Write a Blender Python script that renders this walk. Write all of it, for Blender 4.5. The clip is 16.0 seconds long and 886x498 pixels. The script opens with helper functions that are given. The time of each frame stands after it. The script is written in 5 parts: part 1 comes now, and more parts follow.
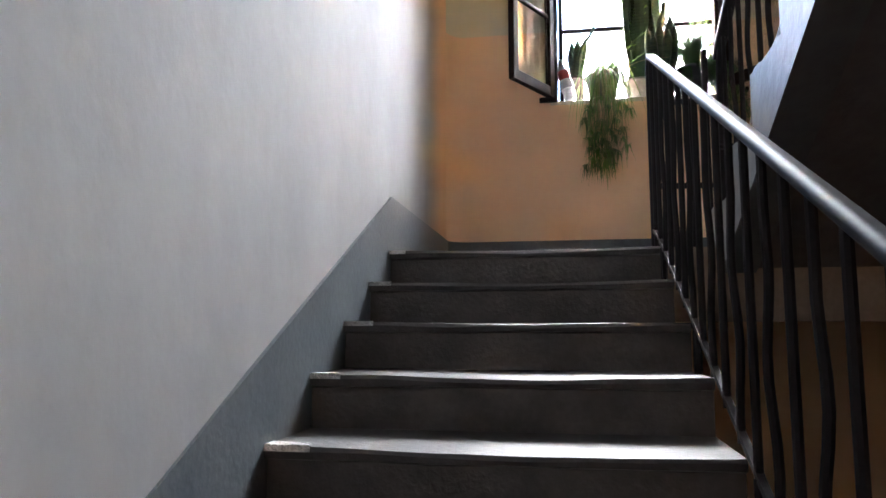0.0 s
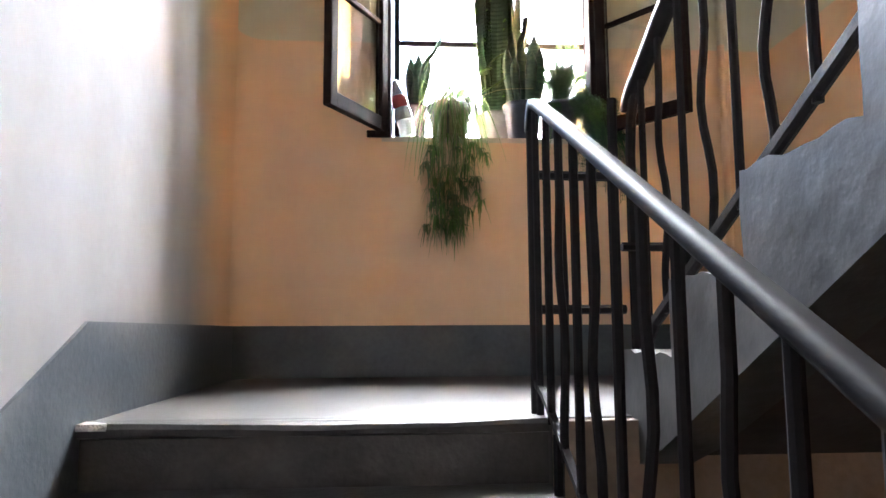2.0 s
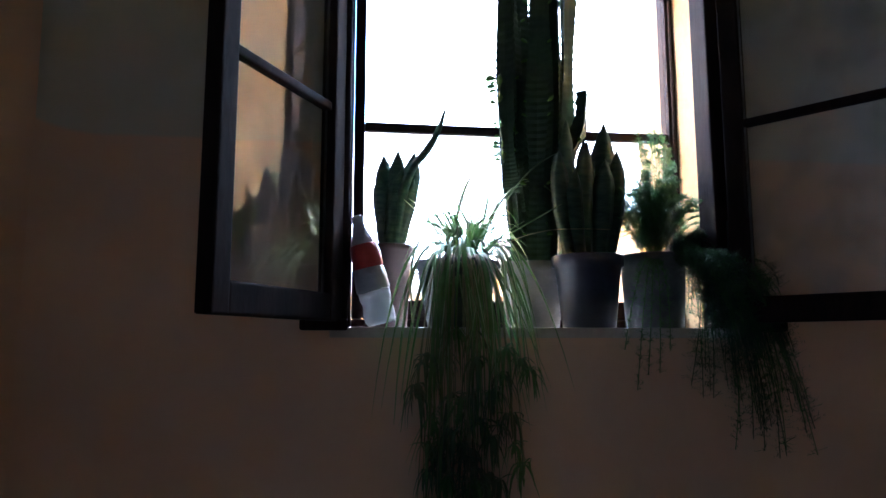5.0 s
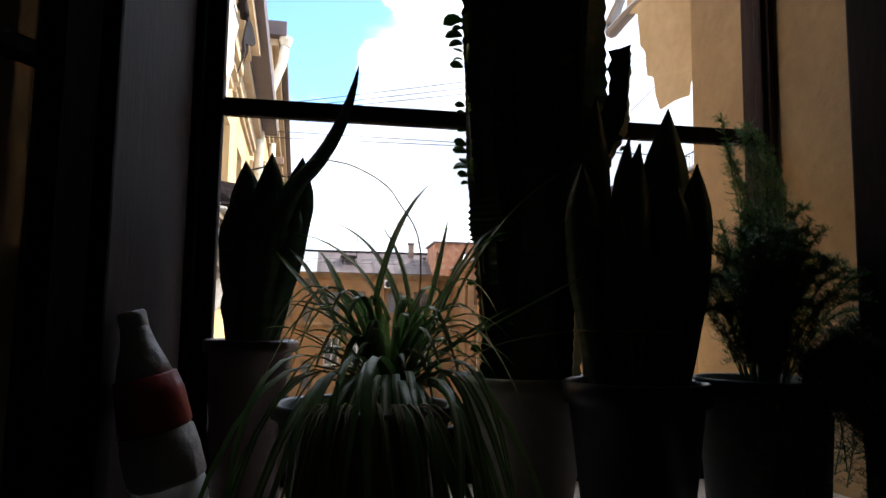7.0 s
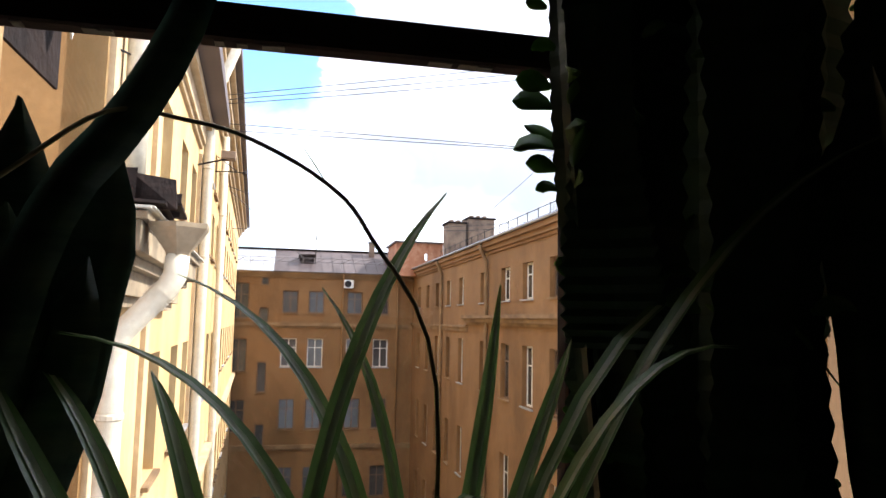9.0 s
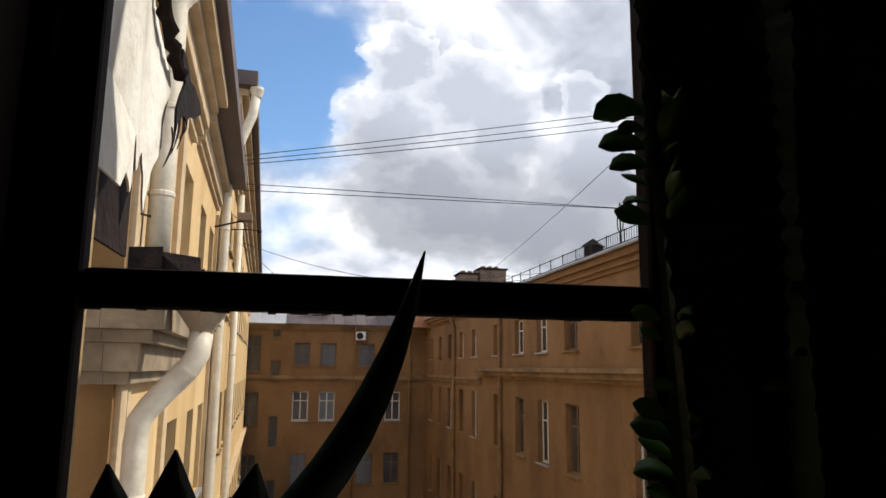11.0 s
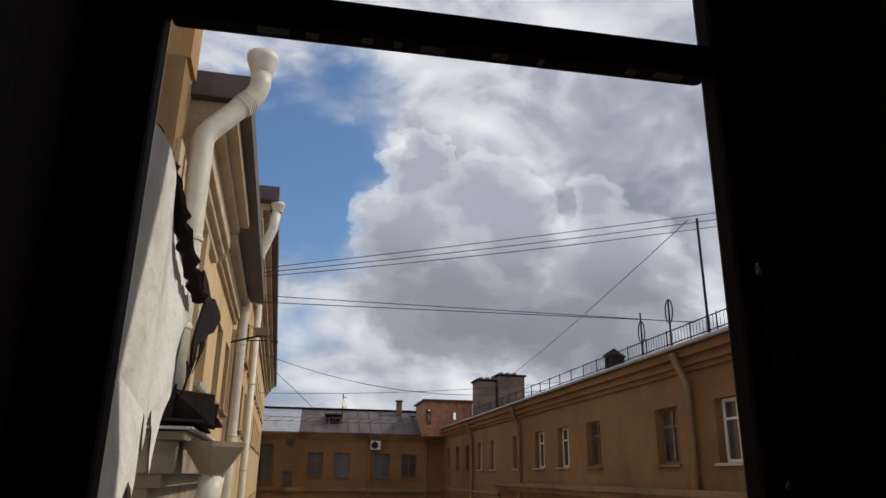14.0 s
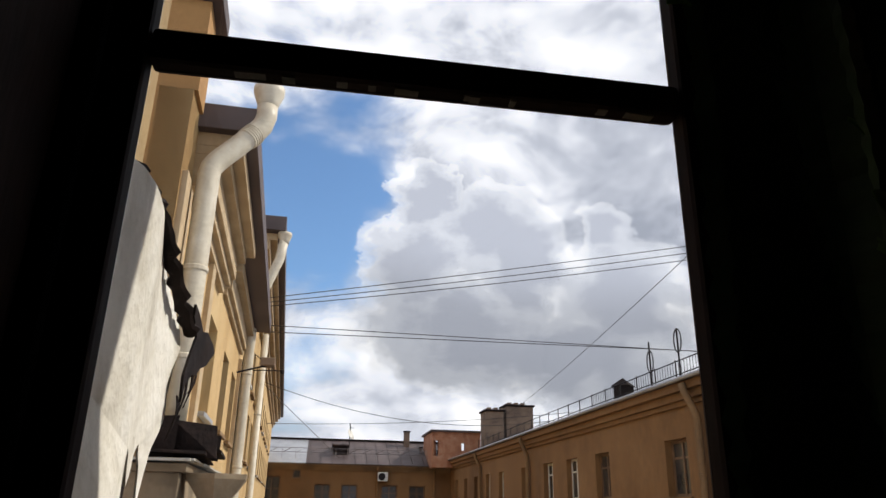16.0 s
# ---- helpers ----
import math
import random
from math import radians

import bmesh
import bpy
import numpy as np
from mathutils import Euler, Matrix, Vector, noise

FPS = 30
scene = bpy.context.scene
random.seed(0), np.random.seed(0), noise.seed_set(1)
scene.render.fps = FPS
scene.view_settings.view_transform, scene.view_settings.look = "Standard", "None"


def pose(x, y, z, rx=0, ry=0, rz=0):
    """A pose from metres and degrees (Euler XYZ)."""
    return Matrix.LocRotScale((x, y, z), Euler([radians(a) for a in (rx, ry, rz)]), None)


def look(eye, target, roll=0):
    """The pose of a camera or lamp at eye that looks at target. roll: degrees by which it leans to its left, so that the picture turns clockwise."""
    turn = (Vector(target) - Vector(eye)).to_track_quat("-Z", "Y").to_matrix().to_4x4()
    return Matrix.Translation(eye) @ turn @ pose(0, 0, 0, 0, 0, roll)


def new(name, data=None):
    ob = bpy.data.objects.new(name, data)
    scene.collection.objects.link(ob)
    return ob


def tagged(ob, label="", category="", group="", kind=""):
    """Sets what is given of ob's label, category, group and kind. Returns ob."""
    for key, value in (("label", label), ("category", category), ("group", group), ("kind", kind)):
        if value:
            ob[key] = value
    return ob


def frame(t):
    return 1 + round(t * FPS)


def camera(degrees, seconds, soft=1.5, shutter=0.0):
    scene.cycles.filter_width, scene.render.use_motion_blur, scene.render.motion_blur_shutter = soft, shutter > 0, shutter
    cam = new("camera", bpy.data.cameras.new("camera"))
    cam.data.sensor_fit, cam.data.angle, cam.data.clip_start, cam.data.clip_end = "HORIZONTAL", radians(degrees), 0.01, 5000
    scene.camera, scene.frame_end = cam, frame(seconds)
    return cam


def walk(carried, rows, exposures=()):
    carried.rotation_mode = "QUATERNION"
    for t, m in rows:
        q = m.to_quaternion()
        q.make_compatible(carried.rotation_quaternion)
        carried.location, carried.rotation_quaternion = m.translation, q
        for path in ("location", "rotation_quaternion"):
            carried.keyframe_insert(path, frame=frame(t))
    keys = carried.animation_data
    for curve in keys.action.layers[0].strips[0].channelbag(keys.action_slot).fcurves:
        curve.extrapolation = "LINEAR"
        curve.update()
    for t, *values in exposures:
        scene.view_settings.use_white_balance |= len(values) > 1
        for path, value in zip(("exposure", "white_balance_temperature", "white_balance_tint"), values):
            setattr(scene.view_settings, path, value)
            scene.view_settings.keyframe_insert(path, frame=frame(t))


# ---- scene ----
PATH = [
    (0, (0.706, -4.428, -0.326), (0.375, -2.47, -0.095), 0.0),
    (0.5, (0.713, -4.132, -0.159), (0.667, -2.146, 0.075), -0.1),
    (1, (0.672, -3.843, -0.038), (0.697, -1.857, 0.202), -0.2),
    (1.5, (0.711, -3.618, 0.091), (0.82, -1.636, 0.33), -0.2),
    (2, (0.721, -3.288, 0.208), (0.856, -1.306, 0.439), -0.3),
    (2.5, (0.722, -3.022, 0.344), (0.908, -1.047, 0.597), -0.5),
    (3, (0.713, -2.714, 0.507), (0.902, -0.742, 0.737), -0.5),
    (3.5, (0.691, -2.408, 0.665), (0.900, -0.432, 0.898), -0.6),
    (4, (0.682, -2.145, 0.823), (0.877, -0.169, 1.067), -0.5),
    (4.5, (0.663, -1.942, 0.965), (0.911, 0.024, 1.235), -0.5),
    (7, (0.938, -0.815, 1.407), (1.250, 1.149, 1.612), 0.9),
    (7.5, (0.916, -0.500, 1.440), (1.395, 1.437, 1.602), 0.4),
    (8, (1.014, -0.340, 1.417), (1.440, 1.608, 1.565), -0.9),
    (8.5, (0.995, -0.200, 1.489), (1.420, 1.747, 1.659), 0.2),
    (9, (0.994, -0.130, 1.545), (1.416, 1.815, 1.748), 1.1),
    (9.5, (0.977, -0.157, 1.590), (1.390, 1.788, 1.808), 1.0),
    (12, (0.894, -0.164, 1.779), (1.262, 1.749, 2.232), 0.7),
    (12.5, (0.908, -0.173, 1.803), (1.265, 1.729, 2.306), 0.8),
    (13, (0.910, -0.168, 1.828), (1.257, 1.729, 2.358), 0.8),
    (13.5, (0.884, -0.144, 1.878), (1.223, 1.742, 2.451), 0.8),
    (14, (0.883, -0.089, 1.949), (1.210, 1.786, 2.562), 0.9),
    (14.5, (0.891, -0.099, 1.972), (1.210, 1.771, 2.607), 1.0),
    (15, (0.907, -0.102, 1.978), (1.217, 1.760, 2.638), 1.0),
    (15.5, (0.919, -0.099, 1.972), (1.220, 1.760, 2.646), 1.1),
    (16, (0.911, -0.106, 1.954), (1.210, 1.747, 2.644), 1.0),
]
cam = camera(64.2, 16.0)
walk(cam, [(r[0], look(*r[1:])) for r in PATH],
     exposures=[(0.0, 8.25, 6350, 11), (0.8, 8.55, 6400, 11), (2.0, 8.6, 6400, 11), (3.0, 8.3, 5800, 11), (4.0, 7.7, 4850, 11), (4.5, 6.7, 4700, 11), (5.8, 3.6, 5500, 11), (7.0, 1.35, 6000, 11),
                (8.0, 2.0, 6050, 11), (9.0, 1.3, 6100, 11), (9.5, 0.95, 6200, 11), (12.0, -0.4, 6500, 11), (13.5, -0.65, 6350, 11), (14.5, -0.7, 6300, 11), (16.0, -0.2, 6450, 11)])

# ---- world, sun ----
SUN_AZ, SUN_EL = radians(86), radians(42)
world = bpy.data.worlds.new("world")
scene.world = world
world.use_nodes = True
wt = world.node_tree


def wnode(kind, **inputs):
    n = wt.nodes.new(kind)
    for key, value in inputs.items():
        n.inputs[key].default_value = value
    return n


def wmath(op, a, b=0.0):
    n = wt.nodes.new("ShaderNodeMath")
    n.operation = op
    for i, v in enumerate((a, b)):
        if isinstance(v, (int, float)):
            n.inputs[i].default_value = v
        else:
            wt.links.new(v, n.inputs[i])
    return n.outputs[0]


def wramp(fac, stops, smooth=True):
    n = wt.nodes.new("ShaderNodeValToRGB")
    n.color_ramp.interpolation = "EASE" if smooth else "LINEAR"
    while len(n.color_ramp.elements) < len(stops):
        n.color_ramp.elements.new(0.5)
    for e, (p, c) in zip(n.color_ramp.elements, stops):
        e.position, e.color = p, (*c, 1) if not isinstance(c, float) else (c, c, c, 1)
    wt.links.new(fac, n.inputs[0])
    return n.outputs[0]


sky = wt.nodes.new("ShaderNodeTexSky")
sky.sky_type = "NISHITA"
sky.sun_disc = False
sky.sun_elevation, sky.sun_rotation = SUN_EL, SUN_AZ
coord = wt.nodes.new("ShaderNodeTexCoord")
sep = wt.nodes.new("ShaderNodeSeparateXYZ")
wt.links.new(coord.outputs["Generated"], sep.inputs[0])
dx, dy, dz = sep.outputs


def clouds(scale, detail, rough, seed, distort=0.0, shift=(0, 0, 0)):
    mp = wt.nodes.new("ShaderNodeMapping")
    mp.inputs["Location"].default_value = shift
    mp.inputs["Scale"].default_value = (1, 1, 1.5)
    wt.links.new(coord.outputs["Generated"], mp.inputs[0])
    n = wnode("ShaderNodeTexNoise", Scale=scale, Detail=detail, Roughness=rough, Distortion=distort)
    n.noise_dimensions = "4D"
    n.inputs["W"].default_value = seed
    wt.links.new(mp.outputs[0], n.inputs["Vector"])
    return n.outputs[0]


def billow(shift=(0, 0, 0)):
    return wmath("ADD", wmath("MULTIPLY", clouds(2.4, 3.0, 0.5, 2.3, 0.0, shift), 0.58), wmath("MULTIPLY", clouds(5.6, 9.0, 0.56, 5.1, 0.35, shift), 0.42))


body = billow()
lit = billow((-0.022, 0.0, -0.032))
# the open blue gap beside the left-hand houses
warp = wmath("SUBTRACT", clouds(4.0, 8.0, 0.6, 12.0), 0.5)
warp2 = wmath("SUBTRACT", clouds(3.3, 8.0, 0.6, 31.0), 0.5)
ahead = wmath("MAXIMUM", wmath("ABSOLUTE", dy), 0.05)
su_, sv_ = wmath("DIVIDE", dx, ahead), wmath("DIVIDE", dz, ahead)
hx = wmath("ADD", wmath("ADD", su_, 0.04), wmath("MULTIPLY", warp, 0.30))
hz = wmath("ADD", wmath("SUBTRACT", dz, 0.42), wmath("MULTIPLY", warp2, 0.35))
hole = wmath("SUBTRACT", 1.0, wmath("SQRT", wmath("ADD", wmath("POWER", wmath("MULTIPLY", hx, 4.6), 2.0), wmath("POWER", wmath("MULTIPLY", hz, 3.2), 2.0))))
hole = wmath("MAXIMUM", hole, 0.0)
dens = wmath("SUBTRACT", wmath("ADD", body, 0.10), wmath("MULTIPLY", hole, 0.19))
cover = wramp(dens, [(0.405, 0.0), (0.545, 1.0)])
relief = wmath("ADD", wmath("MULTIPLY", wmath("SUBTRACT", body, lit), 4.6), wmath("ADD", 0.46, wmath("MULTIPLY", wmath("SUBTRACT", clouds(1.7, 4.0, 0.5, 9.0), 0.5), 0.9)))
shade = wramp(relief, [(0.10, (0.46, 0.50, 0.59)), (0.38, (0.70, 0.74, 0.83)), (0.58, (1.02, 1.05, 1.12)), (0.82, (1.42, 1.42, 1.40))], False)
mix = wt.nodes.new("ShaderNodeMix")
mix.data_type = "RGBA"
skyscale = wt.nodes.new("ShaderNodeVectorMath")
skyscale.operation = "MULTIPLY"
skyscale.inputs[1].default_value = (0.142, 0.178, 0.204)
wt.links.new(sky.outputs[0], skyscale.inputs[0])
wt.links.new(cover, mix.inputs[0])
wt.links.new(skyscale.outputs[0], mix.inputs[6])
wt.links.new(shade, mix.inputs[7])
fine_u = wmath("SUBTRACT", clouds(13.0, 9.0, 0.6, 44.0), 0.5)
fine_v = wmath("SUBTRACT", clouds(13.0, 9.0, 0.6, 71.0), 0.5)
cu = wmath("ADD", su_, wmath("ADD", wmath("MULTIPLY", warp, 0.10), wmath("MULTIPLY", fine_u, 0.13)))
cv = wmath("ADD", sv_, wmath("ADD", wmath("MULTIPLY", warp2, 0.10), wmath("MULTIPLY", fine_v, 0.13)))


def lobe(u, v, ru, rv):
    a = wmath("POWER", wmath("ABSOLUTE", wmath("DIVIDE", wmath("SUBTRACT", cu, u), ru)), 2.0)
    b = wmath("POWER", wmath("ABSOLUTE", wmath("DIVIDE", wmath("SUBTRACT", cv, v), rv)), 2.0)
    return wmath("SUBTRACT", 1.0, wmath("SQRT", wmath("ADD", a, b)))


tower = lobe(0.13, 0.455, 0.055, 0.060)
for args in ((0.125, 0.35, 0.095, 0.10), (0.24, 0.41, 0.095, 0.10), (0.295, 0.35, 0.085, 0.11), (0.20, 0.25, 0.20, 0.10), (0.435, 0.425, 0.045, 0.05), (0.46, 0.31, 0.13, 0.11), (0.33, 0.22, 0.26, 0.09)):
    grown = wt.nodes.new("ShaderNodeMath")
    grown.operation = "SMOOTH_MAX"
    wt.links.new(tower, grown.inputs[0])
    wt.links.new(lobe(*args), grown.inputs[1])
    grown.inputs[2].default_value = 0.10
    tower = grown.outputs[0]
tower_mask = wramp(tower, [(-0.0, 0.0), (0.10, 0.55), (0.30, 1.0)])
depth = wmath("ADD", tower, wmath("MULTIPLY", wmath("SUBTRACT", relief, 0.5), -0.62))
rim = wramp(depth, [(0.02, (1.50, 1.50, 1.49)), (0.15, (1.18, 1.20, 1.24)), (0.36, (0.86, 0.90, 0.98)), (0.66, (0.66, 0.70, 0.80))])
base_shade = wramp(wmath("ADD", sv_, wmath("MULTIPLY", warp, 0.16)), [(0.12, 1.0), (0.165, 0.62), (0.26, 0.68), (0.40, 1.0)])
tower_col = wt.nodes.new("ShaderNodeMix")
tower_col.data_type, tower_col.blend_type = "RGBA", "MULTIPLY"
tower_col.inputs[0].default_value = 1.0
wt.links.new(rim, tower_col.inputs[6])
wt.links.new(base_shade, tower_col.inputs[7])
final = wt.nodes.new("ShaderNodeMix")
final.data_type = "RGBA"
wt.links.new(tower_mask, final.inputs[0])
wt.links.new(mix.outputs[2], final.inputs[6])
wt.links.new(tower_col.outputs[2], final.inputs[7])
wt.links.new(final.outputs[2], wt.nodes["Background"].inputs[0])
wt.nodes["Background"].inputs[1].default_value = 1.0

sun = new("sun", bpy.data.lights.new("sun", "SUN"))
sun.data.energy, sun.data.angle, sun.data.color = 4.5, radians(0.5), (1.0, 0.93, 0.82)
sun.matrix_world = look((math.sin(SUN_AZ) * math.cos(SUN_EL) * 60, math.cos(SUN_AZ) * math.cos(SUN_EL) * 60, math.sin(SUN_EL) * 60), (0, 0, 0))


guide = new("window_daylight", bpy.data.lights.new("window_daylight", "AREA"))
guide.data.shape, guide.data.size, guide.data.size_y = "RECTANGLE", 1.14, 2.30
guide.data.cycles.is_portal = True
guide.matrix_world = look((1.2275, 0.72, 2.26), (1.2275, -1.0, 2.26))


# ---- materials ----
def surface(name, cols, scale=6.0, rough=0.7, bump=0.15, fine=60.0, metal=0.0, detail=6.0, vary=0.0, spread=(0.35, 0.65), stretch=(1, 1, 1), bump_dist=0.004, grain=0.22):
    """Principled surface whose colour wanders between cols at a coarse scale, with fine grain and relief."""
    m = bpy.data.materials.new(name)
    m.use_nodes = True
    t = m.node_tree
    b = t.nodes["Principled BSDF"]
    g = t.nodes.new("ShaderNodeNewGeometry")
    mp = t.nodes.new("ShaderNodeMapping")
    mp.inputs["Scale"].default_value = stretch
    t.links.new(g.outputs["Position"], mp.inputs[0])
    n1 = t.nodes.new("ShaderNodeTexNoise")
    n1.inputs["Scale"].default_value, n1.inputs["Detail"].default_value, n1.inputs["Roughness"].default_value = scale, detail, 0.62
    t.links.new(mp.outputs[0], n1.inputs["Vector"])
    n2 = t.nodes.new("ShaderNodeTexNoise")
    n2.inputs["Scale"].default_value, n2.inputs["Detail"].default_value = fine, 4.0
    t.links.new(mp.outputs[0], n2.inputs["Vector"])
    r = t.nodes.new("ShaderNodeValToRGB")
    while len(r.color_ramp.elements) < len(cols):
        r.color_ramp.elements.new(0.5)
    for i, (e, c) in enumerate(zip(r.color_ramp.elements, cols)):
        e.position, e.color = spread[0] + (spread[1] - spread[0]) * i / max(1, len(cols) - 1), (*c, 1)
    t.links.new(n1.outputs[0], r.inputs[0])
    mx = t.nodes.new("ShaderNodeMix")
    mx.data_type, mx.blend_type = "RGBA", "OVERLAY"
    mx.inputs[0].default_value = grain
    t.links.new(r.outputs[0], mx.inputs[6])
    t.links.new(n2.outputs[0], mx.inputs[7])
    out = mx.outputs[2]
    if vary:
        oi = t.nodes.new("ShaderNodeObjectInfo")
        hs = t.nodes.new("ShaderNodeHueSaturation")
        mr = t.nodes.new("ShaderNodeMapRange")
        mr.inputs[3].default_value, mr.inputs[4].default_value = 1 - vary, 1 + vary
        t.links.new(oi.outputs["Random"], mr.inputs[0])
        t.links.new(mr.outputs[0], hs.inputs["Value"])
        t.links.new(out, hs.inputs["Color"])
        out = hs.outputs[0]
    t.links.new(out, b.inputs["Base Color"])
    rr = t.nodes.new("ShaderNodeMapRange")
    rr.inputs[3].default_value, rr.inputs[4].default_value = max(0.03, rough - 0.12), min(1.0, rough + 0.12)
    t.links.new(n1.outputs[0], rr.inputs[0])
    t.links.new(rr.outputs[0], b.inputs["Roughness"])
    b.inputs["Metallic"].default_value = metal
    if bump:
        bp = t.nodes.new("ShaderNodeBump")
        bp.inputs["Strength"].default_value, bp.inputs["Distance"].default_value = bump, bump_dist
        ad = t.nodes.new("ShaderNodeMath")
        ad.operation = "ADD"
        t.links.new(n1.outputs[0], ad.inputs[0])
        t.links.new(n2.outputs[0], ad.inputs[1])
        t.links.new(ad.outputs[0], bp.inputs["Height"])
        t.links.new(bp.outputs[0], b.inputs["Normal"])
    return m


def tint_by(m, axis, lo, hi, cols, wobble=0.0, scale=3.0, streak=(1, 1, 1)):
    """Over the material's colour, a coat of other paint where the position along axis passes from lo to hi; wobble makes the edge uneven."""
    t = m.node_tree
    b = t.nodes["Principled BSDF"]
    src = b.inputs["Base Color"].links[0].from_socket
    g = t.nodes.new("ShaderNodeNewGeometry")
    s = t.nodes.new("ShaderNodeSeparateXYZ")
    t.links.new(g.outputs["Position"], s.inputs[0])
    mp = t.nodes.new("ShaderNodeMapping")
    mp.inputs["Scale"].default_value = streak
    t.links.new(g.outputs["Position"], mp.inputs[0])
    n = t.nodes.new("ShaderNodeTexNoise")
    n.inputs["Scale"].default_value, n.inputs["Detail"].default_value = scale, 5.0
    t.links.new(mp.outputs[0], n.inputs["Vector"])
    ma = t.nodes.new("ShaderNodeMath")
    ma.operation = "MULTIPLY_ADD"
    t.links.new(n.outputs[0], ma.inputs[0])
    ma.inputs[1].default_value = wobble
    t.links.new(s.outputs["xyz".index(axis)], ma.inputs[2])
    mr = t.nodes.new("ShaderNodeMapRange")
    mr.interpolation_type = "SMOOTHSTEP"
    mr.inputs[1].default_value, mr.inputs[2].default_value = lo + wobble / 2, hi + wobble / 2
    t.links.new(ma.outputs[0], mr.inputs[0])
    r = t.nodes.new("ShaderNodeValToRGB")
    for e, c, p in zip(r.color_ramp.elements, cols, (0.35, 0.65)):
        e.color, e.position = (*c, 1), p
    n2 = t.nodes.new("ShaderNodeTexNoise")
    n2.inputs["Scale"].default_value, n2.inputs["Detail"].default_value = 2.2, 6.0
    t.links.new(g.outputs["Position"], n2.inputs["Vector"])
    t.links.new(n2.outputs[0], r.inputs[0])
    mx = t.nodes.new("ShaderNodeMix")
    mx.data_type = "RGBA"
    t.links.new(mr.outputs[0], mx.inputs[0])
    t.links.new(src, mx.inputs[6])
    t.links.new(r.outputs[0], mx.inputs[7])
    t.links.new(mx.outputs[2], b.inputs["Base Color"])
    return m


OR_A, OR_B = (0.81, 0.545, 0.35), (0.86, 0.60, 0.40)
CR_A, CR_B = (0.62, 0.57, 0.42), (0.69, 0.64, 0.49)
WALL_WINDOW = tint_by(surface("orange_wall_paint", [OR_A, OR_B], 1.8, 0.62, 0.12, 25, bump_dist=0.006, grain=0.06), "z", 1.585, 1.60, (CR_A, CR_B), 0.02, 6.0)
# white plaster set to grey, to hold down the window light falling on it
WALL_LEFT = surface("greyed_white_plaster", [(0.27, 0.269, 0.267), (0.31, 0.308, 0.306), (0.345, 0.343, 0.34)], 1.4, 0.86, 0.2, 14, stretch=(1, 1, 0.7), bump_dist=0.012, grain=0.05)
WALL_LEFT = tint_by(WALL_LEFT, "y", -0.80, -0.22, (OR_A, OR_B), 0.12, 2.5, (1, 1, 0.3))
WALL_PLAIN = tint_by(surface("stairwell_paint", [OR_A, OR_B], 1.6, 0.65, 0.12, 25, bump_dist=0.006, grain=0.06), "z", 1.585, 1.60, (CR_A, CR_B), 0.02, 6.0)
FASCIA = surface("landing_edge_paint", [(0.25, 0.185, 0.14), (0.32, 0.24, 0.185)], 3.0, 0.7, 0.3, 40)
WHITEWASH = surface("ceiling_whitewash", [(0.74, 0.72, 0.68), (0.82, 0.80, 0.76)], 1.5, 0.85, 0.3, 40)
SKIRT = surface("blue_grey_skirting_paint", [(0.072, 0.088, 0.10), (0.097, 0.114, 0.127), (0.115, 0.13, 0.14)], 3.5, 0.42, 0.3, 50, bump_dist=0.005)
STONE = surface("worn_stair_stone", [(0.042, 0.041, 0.040), (0.066, 0.063, 0.060), (0.095, 0.09, 0.086)], 5.0, 0.5, 0.5, 70, bump_dist=0.005)
LANDING = surface("worn_landing_floor", [(0.075, 0.07, 0.065), (0.105, 0.10, 0.096), (0.135, 0.131, 0.127)], 3.0, 0.5, 0.4, 60, bump_dist=0.004)
STRING = surface("grey_string_plaster", [(0.06, 0.061, 0.063), (0.085, 0.086, 0.088), (0.115, 0.115, 0.115)], 3.0, 0.5, 0.3, 14, bump_dist=0.012)
CHIPPED = surface("chipped_limewash", [(0.42, 0.42, 0.42), (0.66, 0.66, 0.65)], 14.0, 0.6, 1.0, 45, bump_dist=0.02)
# mid-grey underside, painted darker to carry the shade below the flight
SOFFIT = surface("shaded_soffit_grey", [(0.09, 0.08, 0.08), (0.125, 0.11, 0.11)], 2.5, 0.75, 0.4, 30)
IRON = surface("brown_black_iron_paint", [(0.007, 0.006, 0.008), (0.014, 0.010, 0.012)], 12, 0.6, 0.4, 90, bump_dist=0.002)
RAIL = surface("worn_handrail", [(0.010, 0.009, 0.011), (0.024, 0.021, 0.022)], 9, 0.60, 0.3, 80, stretch=(1, 0.4, 1), bump_dist=0.002)
WOOD = surface("brown_window_paint", [(0.010, 0.006, 0.006), (0.019, 0.010, 0.009), (0.028, 0.016, 0.014)], 10, 0.78, 0.4, 80, stretch=(1, 1, 0.25), bump_dist=0.002)
REVEAL = surface("ochre_reveal_plaster", [(0.55, 0.42, 0.22), (0.66, 0.52, 0.30)], 4, 0.75, 0.4, 40)
# darker copy of the ochre above, with the shade inside the opening painted in
REVEAL_SHADED = surface("shaded_ochre_reveal", [(0.30, 0.20, 0.085), (0.40, 0.28, 0.13)], 4, 0.75, 0.4, 40)
SILL_PAINT = surface("pale_sill_paint", [(0.55, 0.46, 0.38), (0.68, 0.60, 0.52)], 5, 0.5, 0.3, 50)
PUTTY = surface("old_putty", [(0.07, 0.062, 0.05), (0.16, 0.15, 0.125)], 20, 0.8, 0.5, 90)
for coat, gloss in ((WOOD, 0.12), (IRON, 0.25), (RAIL, 0.13), (WALL_LEFT, 0.2)):
    coat.node_tree.nodes["Principled BSDF"].inputs["Specular IOR Level"].default_value = gloss
BRASS = surface("tarnished_metal", [(0.30, 0.26, 0.20), (0.45, 0.40, 0.32)], 20, 0.4, 0.2, 90, metal=0.8)


